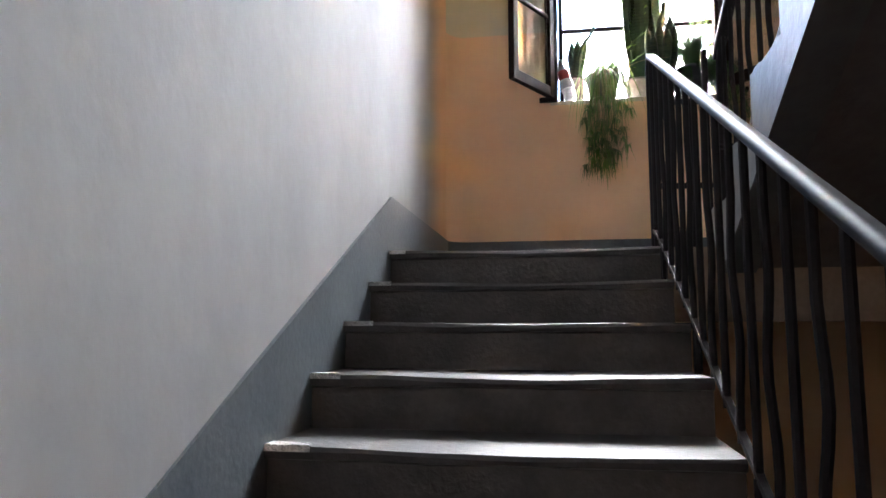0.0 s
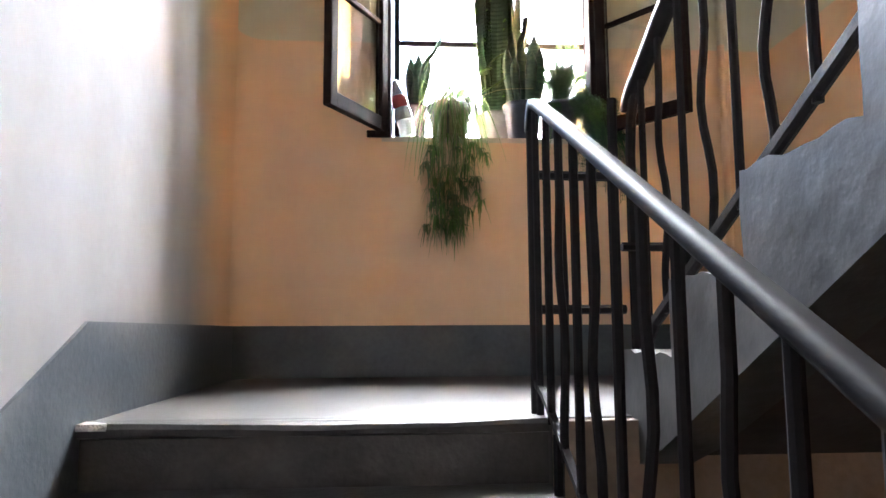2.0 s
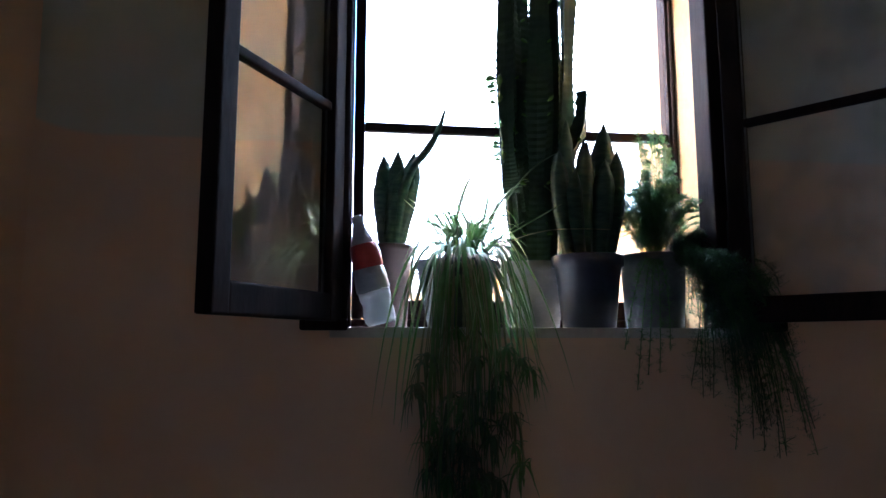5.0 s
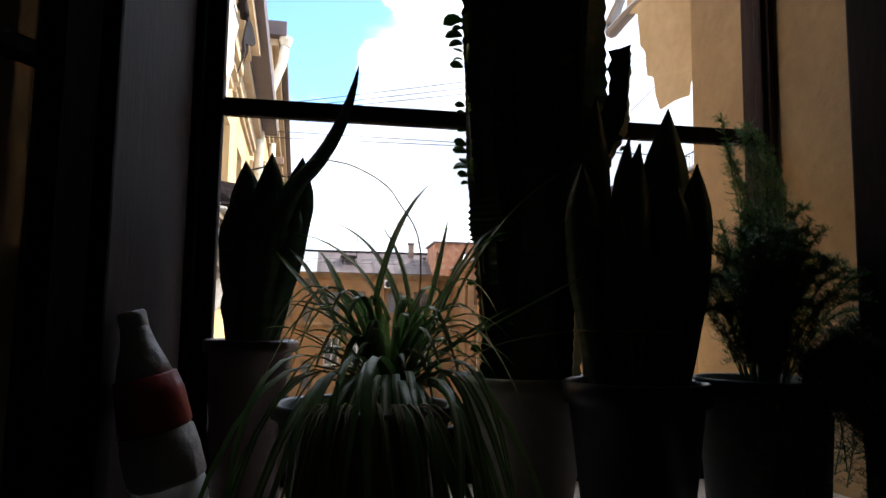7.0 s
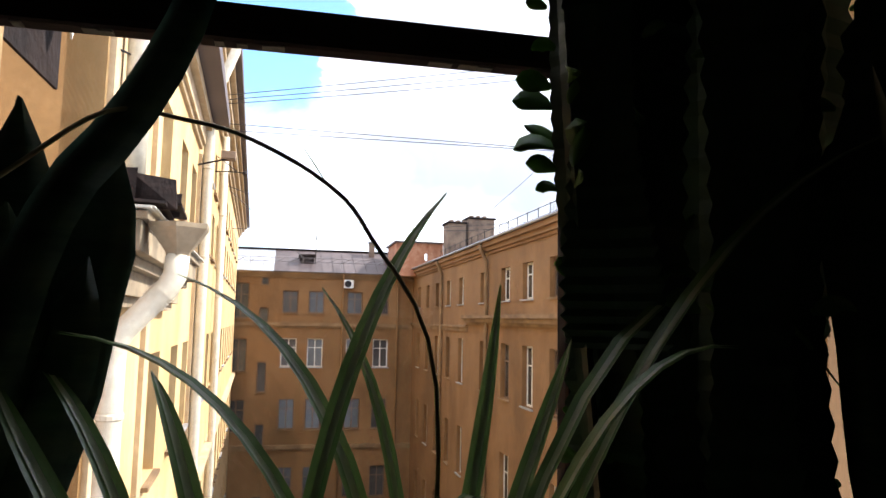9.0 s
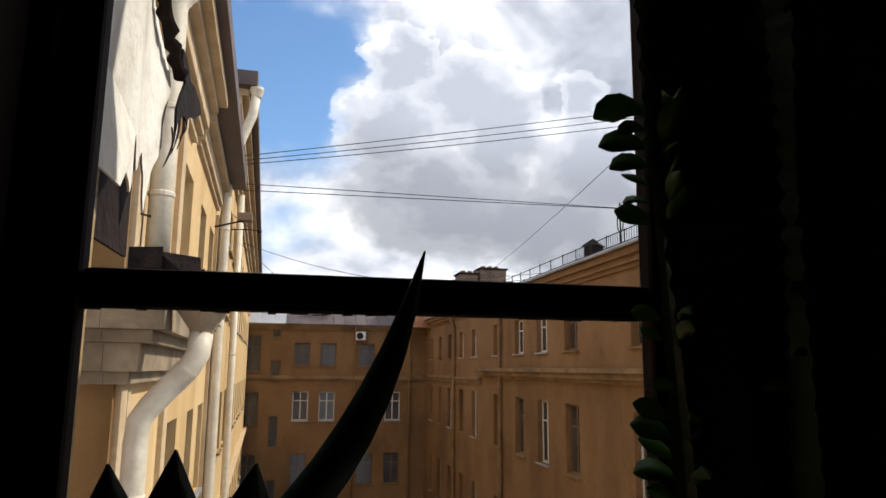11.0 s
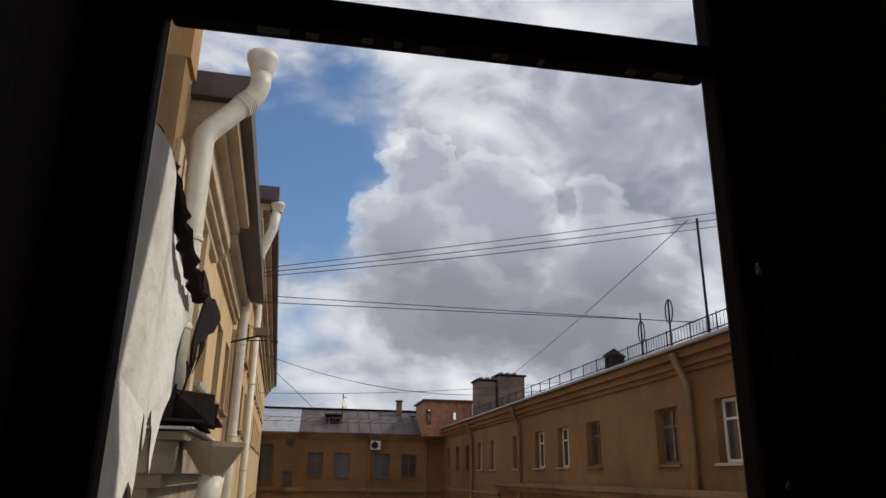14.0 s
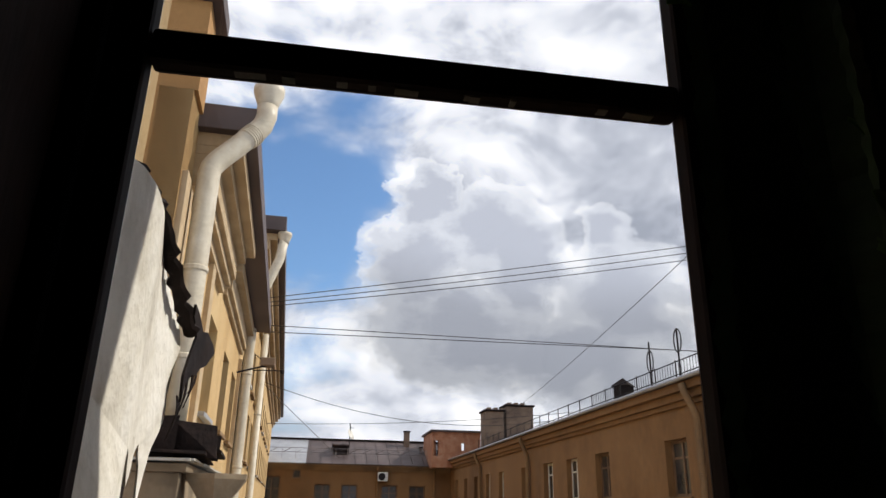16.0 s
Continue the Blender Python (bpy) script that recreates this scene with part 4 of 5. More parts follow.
# leaves that arch over the front edge and hang down
for k in range(60):
    x = rs.gauss(0.0, 0.085)
    b0 = BASE + Vector((x * 0.3, -0.04, 0))
    drop = rs.uniform(-0.30, 0.02)
    strap(spd, b0, (x * 0.8 + rs.gauss(0, 0.035), -0.11 - rs.uniform(0, 0.09), 0.21 + rs.uniform(-0.02, 0.13)), (x * 1.25 + rs.gauss(0, 0.03), -0.155 - rs.uniform(0, 0.055), drop), rs.uniform(0.008, 0.014), (SPIDER, SPIDER_PALE if k % 2 else None))
# long runners
def smooth_line(pts, n=5):
    """Points along a soft curve through pts."""
    pts = [Vector(p) for p in pts]
    ext = [pts[0] * 2 - pts[1]] + pts + [pts[-1] * 2 - pts[-2]]
    out = []
    for i in range(1, len(ext) - 2):
        p0, p1, p2, p3 = ext[i - 1:i + 3]
        for k in range(n):
            u = k / n
            out.append(0.5 * (2 * p1 + (p2 - p0) * u + (2 * p0 - 5 * p1 + 4 * p2 - p3) * u * u + (3 * p1 - p0 - 3 * p2 + p3) * u ** 3))
    return out + [pts[-1]]


part("runner", tube(bmesh.new(), smooth_line([(-0.110, 0.105, 0.470), (-0.078, 0.135, 0.509), (-0.045, 0.155, 0.513), (-0.014, 0.165, 0.508), (0.026, 0.165, 0.487), (0.051, 0.165, 0.459), (0.085, 0.145, 0.38), (0.070, 0.10, 0.18)]), 0.0012, 6), STEM, spd, smooth=True)
part("leaf", blade(bmesh.new(), smooth_line([(0.026, 0.165, 0.487), (0.017, 0.165, 0.500), (0.009, 0.165, 0.512)], 3), [0.002, 0.003, 0.0035, 0.003, 0.002, 0.0015, 0.001], 0.3), SPIDER, spd)
part("runner", tube(bmesh.new(), smooth_line([(0.06, 0.06, 0.17), (0.154, 0.035, 0.237), (0.241, -0.005, 0.263), (0.33, -0.022, 0.268), (0.415, -0.035, 0.266)]), 0.0013, 6), STEM, spd, smooth=True)


def plantlet(parent, at, size, count, seed, mat, droop=0.6):
    """A tuft of small strap leaves at the end of a runner."""
    r = random.Random(seed)
    bm = bmesh.new()
    at = Vector(at)
    for k in range(count):
        a = r.uniform(0, 2 * math.pi)
        d = Vector((math.cos(a), math.sin(a) * 0.5, 0))
        L = size * r.uniform(0.6, 1.2)
        tip = at + d * L * r.uniform(0.1, 0.6) + Vector((0, 0, -L * r.uniform(-0.1, 1.5) * droop))
        tip.y = min(tip.y, -0.125 + (at.y + 0.14))
        pts = bezier(at, at + d * L * r.uniform(0.1, 0.5) + Vector((0, 0, L * r.uniform(-0.2, 0.3))), tip, 6)
        blade(bm, pts, [0.005, 0.008, 0.009, 0.008, 0.005, 0.001], 0.4)
    return part("plantlet", bm, mat, parent, smooth=True)


for k in range(54):
    u = (k / 53) ** 0.8
    x, z = rs.gauss(0.01, 0.085) * (1.1 - 0.45 * u), -0.02 - 0.42 * u + rs.uniform(-0.03, 0.03)
    x = max(-0.12, min(0.15, x + (0.05 if u > 0.6 and rs.random() < 0.3 else 0)))
    y = -0.135 - rs.uniform(0, 0.05)
    part("runner", tube(bmesh.new(), bezier((x * 0.4, -0.08, 0.18), (x * 0.7, y - 0.02, 0.22), (x, y, z), 8), 0.0012, 5), STEM, spd, smooth=True)
    plantlet(spd, (x, y, z), rs.uniform(0.07, 0.13), 16, 100 + k, SPIDER_DARK if k % 3 else SPIDER, 0.9)

# tall spurge with winged stems
eu = thing("candelabra_spurge", "tall dark winged spurge in a cream pot", "potted plant", "plants on the sill", (1.245, 0.280, SILL))
pot(eu, 0.075, 0.105, 0.195, POT_CREAM, 0.018)


def winged_stem(parent, base, bend, tip, r, seed, leaves, teeth=0.022, size=1.0):
    """A three-winged stem with a toothed edge, and small leaves along its wings."""
    rr = random.Random(seed)
    length = (Vector(tip) - Vector(base)).length
    n = max(8, int(length / teeth) * 2)
    pts = bezier(base, bend, tip, n)
    bm = bmesh.new()
    rings = []
    ph = rr.uniform(0, 2)
    for i, p in enumerate(pts):
        u = i / (n - 1)
        R = r * (1.0 if i % 2 else 0.86) * (0.86 + 0.2 * math.sin(u * 13 + ph)) * (1 if u < 0.94 else 0.75)
        ring = []
        for k in range(6):
            a = ph + 0.15 * u + 2 * math.pi * k / 6
            q = R if k % 2 == 0 else R * 0.36
            ring.append(bm.verts.new(p + Vector((math.cos(a) * q, math.sin(a) * q, 0))))
        rings.append(ring)
    for a, b in zip(rings, rings[1:]):
        for k in range(6):
            bm.faces.new((a[k], a[(k + 1) % 6], b[(k + 1) % 6], b[k]))
    bm.faces.new(rings[-1])
    ob = part("stem", bm, EUPH, parent)
    for i in range(2, n, 2):
        u = i / (n - 1)
        if rr.random() > leaves(u):
            continue
        for k in (0, 2, 4):
            a = ph + 0.15 * u + 2 * math.pi * k / 6
            d = Vector((math.cos(a), math.sin(a), 0))
            p = pts[i] + d * r * 0.85
            L = rr.uniform(0.012, 0.026) * (1.25 if u > 0.88 else 1.0) * size
            b2 = bmesh.new()
            blade(b2, bezier(p, p + d * L * 0.6 + Vector((0, 0, L * 0.35)), p + d * L + Vector((0, 0, L * rr.uniform(-0.1, 0.7))), 6), [0.003, L * 0.42, L * 0.58, L * 0.6, L * 0.44, 0.002], 0.15, 0.0008, (rr.uniform(-0.5, 0.5), -1, rr.uniform(-0.3, 0.6)))
            part("leaf", b2, EUPH_LEAF, ob, smooth=True)
    return ob


winged_stem(eu, (-0.055, -0.02, 0.17), (-0.096, -0.028, 0.45), (-0.104, -0.022, 0.765), 0.010, 1, lambda u: 1.0 if u > 0.86 else (0.75 if 0.55 < u < 0.78 else 0.10), 0.012, 1.1)
winged_stem(eu, (-0.02, 0.0, 0.17), (-0.035, 0.02, 0.8), (-0.02, 0.05, 1.52), 0.045, 2, lambda u: 0.04)
winged_stem(eu, (0.03, 0.03, 0.17), (0.05, 0.05, 0.7), (0.05, 0.06, 1.45), 0.044, 3, lambda u: 0.05)
winged_stem(eu, (0.06, -0.02, 0.17), (0.085, 0.0, 0.6), (0.088, 0.01, 1.20), 0.036, 4, lambda u: 0.06)
winged_stem(eu, (0.0, -0.05, 0.17), (0.0, -0.06, 0.6), (0.03, -0.04, 1.35), 0.040, 5, lambda u: 0.05)
winged_stem(eu, (-0.05, -0.02, 0.17), (-0.06, 0.0, 0.5), (-0.045, 0.03, 1.18), 0.034, 6, lambda u: 0.08)
winged_stem(eu, (-0.06, -0.03, 0.40), (-0.09, -0.04, 0.55), (-0.075, -0.02, 1.45), 0.034, 11, lambda u: 0.06)
winged_stem(eu, (-0.01, 0.06, 0.30), (0.01, 0.09, 0.6), (-0.02, 0.09, 1.55), 0.036, 12, lambda u: 0.06)
winged_stem(eu, (0.05, 0.06, 0.55), (0.10, 0.08, 0.62), (0.110, 0.09, 1.42), 0.032, 7, lambda u: 0.10)
winged_stem(eu, (-0.05, -0.01, 0.30), (-0.078, -0.012, 0.6), (-0.082, 0.0, 1.55), 0.030, 13, lambda u: 0.05)
winged_stem(eu, (-0.04, 0.0, 0.35), (-0.070, 0.005, 0.6), (-0.072, 0.012, 1.52), 0.031, 17, lambda u: 0.05)
winged_stem(eu, (0.07, 0.02, 0.30), (0.122, 0.02, 0.42), (0.142, 0.03, 1.30), 0.038, 15, lambda u: 0.05)
winged_stem(eu, (0.09, -0.03, 0.50), (0.160, -0.02, 0.56), (0.172, 0.0, 0.74), 0.034, 8, lambda u: 0.10)
winged_stem(eu, (0.03, 0.0, 0.17), (0.045, 0.0, 0.6), (0.05, 0.005, 1.42), 0.036, 19, lambda u: 0.04)
# broad snake plant in the blue-black pot
sp2 = thing("snake_plant", "broad snake plant in a blue-black plastic pot", "potted plant", "plants on the sill", (1.357, 0.115, SILL))
pot(sp2, 0.072, 0.095, 0.20, POT_BLUE, 0.02)
for bx, by, tx, ty, tz, w in ((-0.02, 0.03, -0.035, 0.05, 0.615, 0.055), (0.03, 0.02, 0.075, 0.04, 0.60, 0.085), (-0.04, 0.0, -0.075, 0.0, 0.50, 0.06), (0.05, -0.01, 0.092, -0.01, 0.505, 0.062), (0.0, 0.0, 0.005, -0.01, 0.53, 0.075),
                              (0.02, -0.03, 0.045, -0.04, 0.47, 0.07), (-0.02, -0.03, -0.04, -0.04, 0.44, 0.065), (0.06, 0.03, 0.105, 0.03, 0.42, 0.05), (0.0, 0.04, 0.025, 0.07, 0.56, 0.06)):
    sword(sp2, (bx, by, 0.16), (tx, ty, tz), w, (bx * 0.5, 0, 0), (rs.uniform(-0.4, 0.4), 1, 0))

sword(sp2, (-0.02, 0.080, 0.16), (-0.032, 0.10, 0.58), 0.078, (0, 0, 0), (0.1, 1, 0))

# asparagus fern in the grey pot
fe = thing("asparagus_fern", "feathery asparagus fern in a grey-green clay pot", "potted plant", "plants on the sill", (1.545, 0.11, SILL))
pot(fe, 0.078, 0.092, 0.205, POT_GREY, 0.022)


def frond(parent, base, bend, tip, seed, width=0.05, mat=None):
    r = random.Random(seed)
    n = 15
    pts = bezier(base, bend, tip, n)
    bm = tube(bmesh.new(), pts, 0.0011, 4)
    for i in range(3, n):
        for s in range(12):
            a = r.uniform(0, 2 * math.pi)
            L = width * r.uniform(0.25, 0.6) * (1.1 - i / n * 0.4)
            p = pts[i] + (pts[i - 1] - pts[i]) * r.random()
            d = Vector((math.cos(a), math.sin(a) * 0.7, r.uniform(-0.3, 0.6)))
            q = p + d * L
            w = Vector((-d.y, d.x, 0.2)) * 0.0012
            va, vb, vc = bm.verts.new(p + w), bm.verts.new(q), bm.verts.new(p - w)
            bm.faces.new((va, vb, vc))
            for m in range(6):
                c = p + d * L * (0.25 + 0.13 * m)
                e = Vector((r.uniform(-1, 1), r.uniform(-1, 1), r.uniform(-0.6, 1))) * 0.010
                vd, ve, vf = bm.verts.new(c + w * 0.8), bm.verts.new(c + e), bm.verts.new(c - w * 0.8)
                bm.faces.new((vd, ve, vf))
    return part("frond", bm, mat or FERN, parent)


for k in range(70):
    a = rs.uniform(0, 2 * math.pi)
    reach = rs.uniform(0.03, 0.19)
    x, y = math.cos(a) * reach + 0.03, math.sin(a) * reach * 0.55
    frond(fe, (x * 0.15, y * 0.15, 0.18), (x * 0.5, y * 0.5, 0.36 + rs.uniform(-0.05, 0.10)), (x, y, 0.24 + 0.20 * math.sqrt(max(0.0, 1 - (reach / 0.20) ** 2)) * rs.uniform(0.5, 1.1)), 300 + k)
for k in range(12):
    frond(fe, (0.03, 0.03, 0.18), (0.02 + 0.012 * k, 0.10, 0.55), (0.03 + 0.014 * k, 0.14 + 0.01 * k, 0.48 + rs.uniform(0, 0.16)), 360 + k, 0.045)
for k in range(110):
    x = rs.uniform(0.06, 0.27)
    frond(fe, (0.04, -0.05, 0.18), (x * 0.9, -0.16 - rs.uniform(0, 0.05), 0.22), (x + rs.gauss(0, 0.045), -0.155 - rs.uniform(0, 0.07), rs.uniform(-0.12 - x * 0.9, 0.14)), 400 + k, 0.095, FERN_DARK if k % 3 else FERN)
for k in range(46):
    x = rs.uniform(0.10, 0.23)
    frond(fe, (0.05, 0.0, 0.18), (x * 0.9, -0.02, 0.30), (x, rs.uniform(-0.10, 0.10), rs.uniform(0.02, 0.30)), 480 + k, 0.08, FERN_DARK)
for k in range(5):
    x = -0.16 + 0.03 * k
    frond(fe, (-0.03, -0.06, 0.18), (x * 0.7, -0.17, 0.2), (x, -0.17, rs.uniform(-0.16, -0.03)), 460 + k, 0.04)

# small yellow-green succulent at the back
su = thing("succulent", "small yellow-green succulent in a dark pot", "potted plant", "plants on the sill", (1.405, 0.345, SILL))
pot(su, 0.030, 0.040, 0.115, POT_DARK, 0.008)
for k in range(16):
    a = k * 2.4
    d = Vector((math.cos(a), math.sin(a), 0))
    p = Vector((0, 0, 0.10 + 0.006 * k))
    strap(su, p, p + d * 0.03 + Vector((0, 0, 0.03)), p + d * (0.055 - 0.002 * k) + Vector((0, 0, 0.02)), 0.018, (YELLOW_LEAF, None))

# dry litter on the sill
li = thing("dry_leaf", "curled dry leaf lying on the sill", "leaf litter", "", (1.08, -0.005, SILL + 0.001))
part("blade", blade(bmesh.new(), bezier((-0.02, 0, 0.002), (0, 0.004, 0.014), (0.025, 0.0, 0.002), 6), [0.002, 0.008, 0.011, 0.009, 0.006, 0.001], 0.6), STEM, li)


# ---- torn zinc side sheets outside the window ----
def zinc_side(name, label, x, outline, curl, seed, mat):
    """A thin bent sheet in the plane x, filled inside its (y, z) outline, with a wavy surface."""
    th = thing(name, label, "metal sheet", "window side sheets", (x, 0, 0))
    bm = bmesh.new()
    pts = []
    n = len(outline)
    for i in range(n):
        (y0, z0), (y1, z1) = outline[i], outline[(i + 1) % n]
        for k in range(4):
            u = k / 4
            j = 0.004 * noise.noise((i * 3.1 + u * 4, seed, 0))
            pts.append((y0 + (y1 - y0) * u + j, z0 + (z1 - z0) * u + 0.8 * j))
    vs = [bm.verts.new((curl * (0.02 * math.sin(y * 9 + seed) + 0.03 * (y - 0.75) ** 2) + 0.006 * noise.noise((y * 8, z * 8, seed)), y, z)) for y, z in pts]
    f = bm.faces.new(vs)
    ex = bmesh.ops.extrude_face_region(bm, geom=[f])
    for v in ex["geom"]:
        if isinstance(v, bmesh.types.BMVert):
            v.co.x += 0.003
    bmesh.ops.triangulate(bm, faces=bm.faces)
    part("sheet", bm, mat, th)
    return th


left_sheet = zinc_side("zinc_sheet", "torn weathered zinc sheet beside the window", 0.682,
                       [(0.46, 1.92), (0.46, 2.26), (0.60, 2.285), (0.66, 2.292), (0.768, 2.293), (0.86, 2.283), (0.951, 2.266), (1.02, 2.25), (1.065, 2.225), (1.082, 2.19), (1.055, 2.15), (1.04, 2.11), (1.045, 2.075), (1.03, 2.05), (1.01, 2.03), (0.985, 1.985), (0.965, 1.945), (0.945, 2.00), (0.92, 2.028), (0.89, 2.012), (0.85, 1.985), (0.82, 1.972), (0.803, 2.008), (0.785, 2.014), (0.772, 1.968), (0.755, 1.942), (0.735, 1.925), (0.70, 1.94), (0.68, 1.918)], 1.0, 2, SHEET)
bm = bmesh.new()
edge = [(0.62 + 0.018 * k, 2.296 + 0.008 * math.sin(k * 0.2) - 0.0045 * max(0, k - 8) * 0.9) for k in range(27)]
tube(bm, [(0.004 + 0.003 * math.sin(k * 2.1), y, z + 0.006 * noise.noise((k * 0.9, 3, 0))) for k, (y, z) in enumerate(edge)], [0.009 + 0.006 * abs(noise.noise((k * 1.3, 7, 1))) + 0.004 * (k % 2) for k in range(27)], 7, 0.6)
part("folded_edge", bm, TIN_DARK, left_sheet, "dark rusted folded edge")
rz = random.Random(8)
scrap = [(1.065, 2.262), (1.10, 2.252), (1.15, 2.236), (1.20, 2.246), (1.275, 2.238), (1.292, 2.226), (1.25, 2.205), (1.215, 2.188), (1.17, 2.176), (1.14, 2.158), (1.10, 2.152), (1.06, 2.130), (1.035, 2.100), (1.03, 2.138), (1.05, 2.168), (1.098, 2.214), (1.064, 2.242)]
bm = bmesh.new()
vs = [bm.verts.new((0.008 + 0.006 * noise.noise((y * 14, z * 14, 2)), y, z)) for y, z in scrap]
f = bm.faces.new(vs)
for v in bmesh.ops.extrude_face_region(bm, geom=[f])["geom"]:
    if isinstance(v, bmesh.types.BMVert):
        v.co.x += 0.004
bmesh.ops.triangulate(bm, faces=bm.faces)
part("torn_corner", bm, TIN_DARK, left_sheet, "dark torn corner of the sheet")
for y, z, w, L in ((1.13, 2.165, 0.022, 0.06), (1.09, 2.155, 0.016, 0.075), (1.06, 2.14, 0.014, 0.09), (1.16, 2.175, 0.012, 0.05), (1.04, 2.11, 0.012, 0.07)):
    bm = bmesh.new()
    blade(bm, bezier((0.004, y, z), (0.012, y + rz.uniform(-0.01, 0.01), z - L * 0.5), (-0.004, y + rz.uniform(-0.02, 0.02), z - L), 7), [w, w * 1.05, w * 0.8, w * 0.85, w * 0.5, w * 0.3, 0.001], 0.3, 0.0008, (1, 0, 0))
    part("torn_strip", bm, TIN_DARK, left_sheet, "dark hanging torn strip")
for y0, z0, y1, z1 in ((0.66, 1.93, 1.02, 2.02),):
    bm = box((-0.05, y0, z0 - 0.05), (-0.045, y1, z1 + 0.03))
    for v in bm.verts:
        v.co.z += 0.03 * noise.noise((v.co.y * 13, v.co.z * 11, 3))
    part("backing_scrap", bm, TIN_DARK, left_sheet)
right_sheet = zinc_side("zinc_sheet", "ochre painted zinc sheet with a torn lower edge", 1.812,
                        [(0.742, 2.02), (0.742, 2.75), (1.10, 2.72), (1.12, 2.34), (1.03, 2.30), (1.02, 2.20), (0.99, 2.17), (0.985, 2.10), (0.955, 2.085), (0.945, 2.03), (0.925, 1.985), (0.86, 1.99), (0.80, 1.985), (0.79, 2.04), (0.775, 2.06), (0.765, 1.96), (0.75, 1.91)], -1.0, 5, REVEAL)
bm = bmesh.new()
tube(bm, [(-0.01, 0.95, 2.345), (-0.012, 1.12, 2.34), (-0.012, 1.25, 2.335), (-0.01, 1.26, 2.37), (-0.01, 1.16, 2.42)], [0.012, 0.02, 0.022, 0.02, 0.015], 8, 0.8)
part("bent_gutter", bm, ROOF_PALE, right_sheet, "bent grey gutter end")
struct("outer_sill", box((0.60, WOUT - 0.24, 1.085), (1.86, WOUT + 0.06, 1.118), 0.004), TIN, "weathered zinc outer sill")

# ---- courtyard ----
GROUND = -14.5
struct("ground", box((-400, WOUT, GROUND - 0.5), (400, 1200, GROUND)), ASPHALT, "dark asphalt courtyard far below")


def wall_with_holes(u0, u1, z0, z1, holes, thick):
    """A wall in the plane y = 0 (outer face), along x = u, with real openings; thickness goes to +y."""
    us = sorted({u0, u1, *(h[0] for h in holes), *(h[1] for h in holes)})
    zs = sorted({z0, z1, *(h[2] for h in holes), *(h[3] for h in holes)})
    us, zs = [u for u in us if u0 <= u <= u1], [z for z in zs if z0 <= z <= z1]
    bm = bmesh.new()
    grid = {}

    def vert(i, j, back):
        key = (i, j, back)
        if key not in grid:
            grid[key] = bm.verts.new((us[i], thick if back else 0.0, zs[j]))
        return grid[key]

    solid = {}
    for i in range(len(us) - 1):
        for j in range(len(zs) - 1):
            cu, cz = (us[i] + us[i + 1]) / 2, (zs[j] + zs[j + 1]) / 2
            solid[i, j] = not any(h[0] < cu < h[1] and h[2] < cz < h[3] for h in holes)
    for (i, j), s in solid.items():
        if s:
            bm.faces.new((vert(i, j, 0), vert(i + 1, j, 0), vert(i + 1, j + 1, 0), vert(i, j + 1, 0)))
            for di, dj, a, b in ((-1, 0, (i, j), (i, j + 1)), (1, 0, (i + 1, j), (i + 1, j + 1)), (0, -1, (i, j), (i + 1, j)), (0, 1, (i, j + 1), (i + 1, j + 1))):
                if not solid.get((i + di, j + dj), False):
                    bm.faces.new((vert(*a, 0), vert(*b, 0), vert(*b, 1), vert(*a, 1)))
    return bm


def house_window(parent, u, z0, w, h, white, depth=0.22, surround=None, sill=True, double=True):
    """A sash window set back in its opening of a wall in the plane y = 0."""
    win = new("window")
    win.parent = parent
    win.matrix_local = pose(u, 0, z0)
    fm = FRAME_WHITE if white else FRAME_BROWN
    fr = bmesh.new()
    t = 0.065
    boxed(fr, (-w / 2, depth - 0.05, 0), (-w / 2 + t, depth, h))
    boxed(fr, (w / 2 - t, depth - 0.05, 0), (w / 2, depth, h))
    boxed(fr, (-w / 2 + t, depth - 0.05, 0), (w / 2 - t, depth, t))
    boxed(fr, (-w / 2 + t, depth - 0.05, h - t), (w / 2 - t, depth, h))
    if double:
        boxed(fr, (-0.03, depth - 0.055, t), (0.03, depth - 0.002, h - t))
        boxed(fr, (-w / 2 + t, depth - 0.048, h * 0.66), (w / 2 - t, depth - 0.004, h * 0.66 + 0.045))
    part("frame", fr, fm, win)
    part("pane", box((-w / 2 + t, depth - 0.03, t), (w / 2 - t, depth - 0.022, h - t)), PANE_FAR, win)
    if sill:
        part("sill", box((-w / 2 - 0.06, -0.07, -0.05), (w / 2 + 0.06, depth - 0.06, -0.004)), ROOF_PALE if white else BELT, win)
    return win


def cornice(bm, u0, u1, steps, both=0.0):
    """Stacked mouldings along x = u, each (projection, z0, z1), in front of the plane y = 0."""
    for p, z0, z1 in steps:
        boxed(bm, (u0 - both * p, -p, z0), (u1 + both * p, 0.05, z1), 0.008)
    return bm


# left-hand building, seen along its sunny face
LEFT = pose(-0.02, 0, 0, 0, 0, 2.58) @ pose(0, 0, 0, 0, 0, 90)    # u runs away from the window, +y goes into the house
lb = thing("apartment_building", "sunlit pale ochre building with cornices and downpipes", "building", "courtyard buildings")
lb.matrix_world = LEFT
rows_near = [(2.85, 3.88), (-0.15, 1.15), (-3.6, -2.1), (-7.2, -5.7)]
holes, wins = [], []
for u in (8.0, 9.95, 11.5):
    for z0, z1 in rows_near:
        holes.append((u - 0.42, u + 0.42, z0, z1))
        wins.append((u, z0, 0.84, z1 - z0))
part("wall", wall_with_holes(4.75, 12.4, GROUND, 4.9, holes, 0.25), YELLOW_LEFT, lb)
holes2, wins2 = [], []
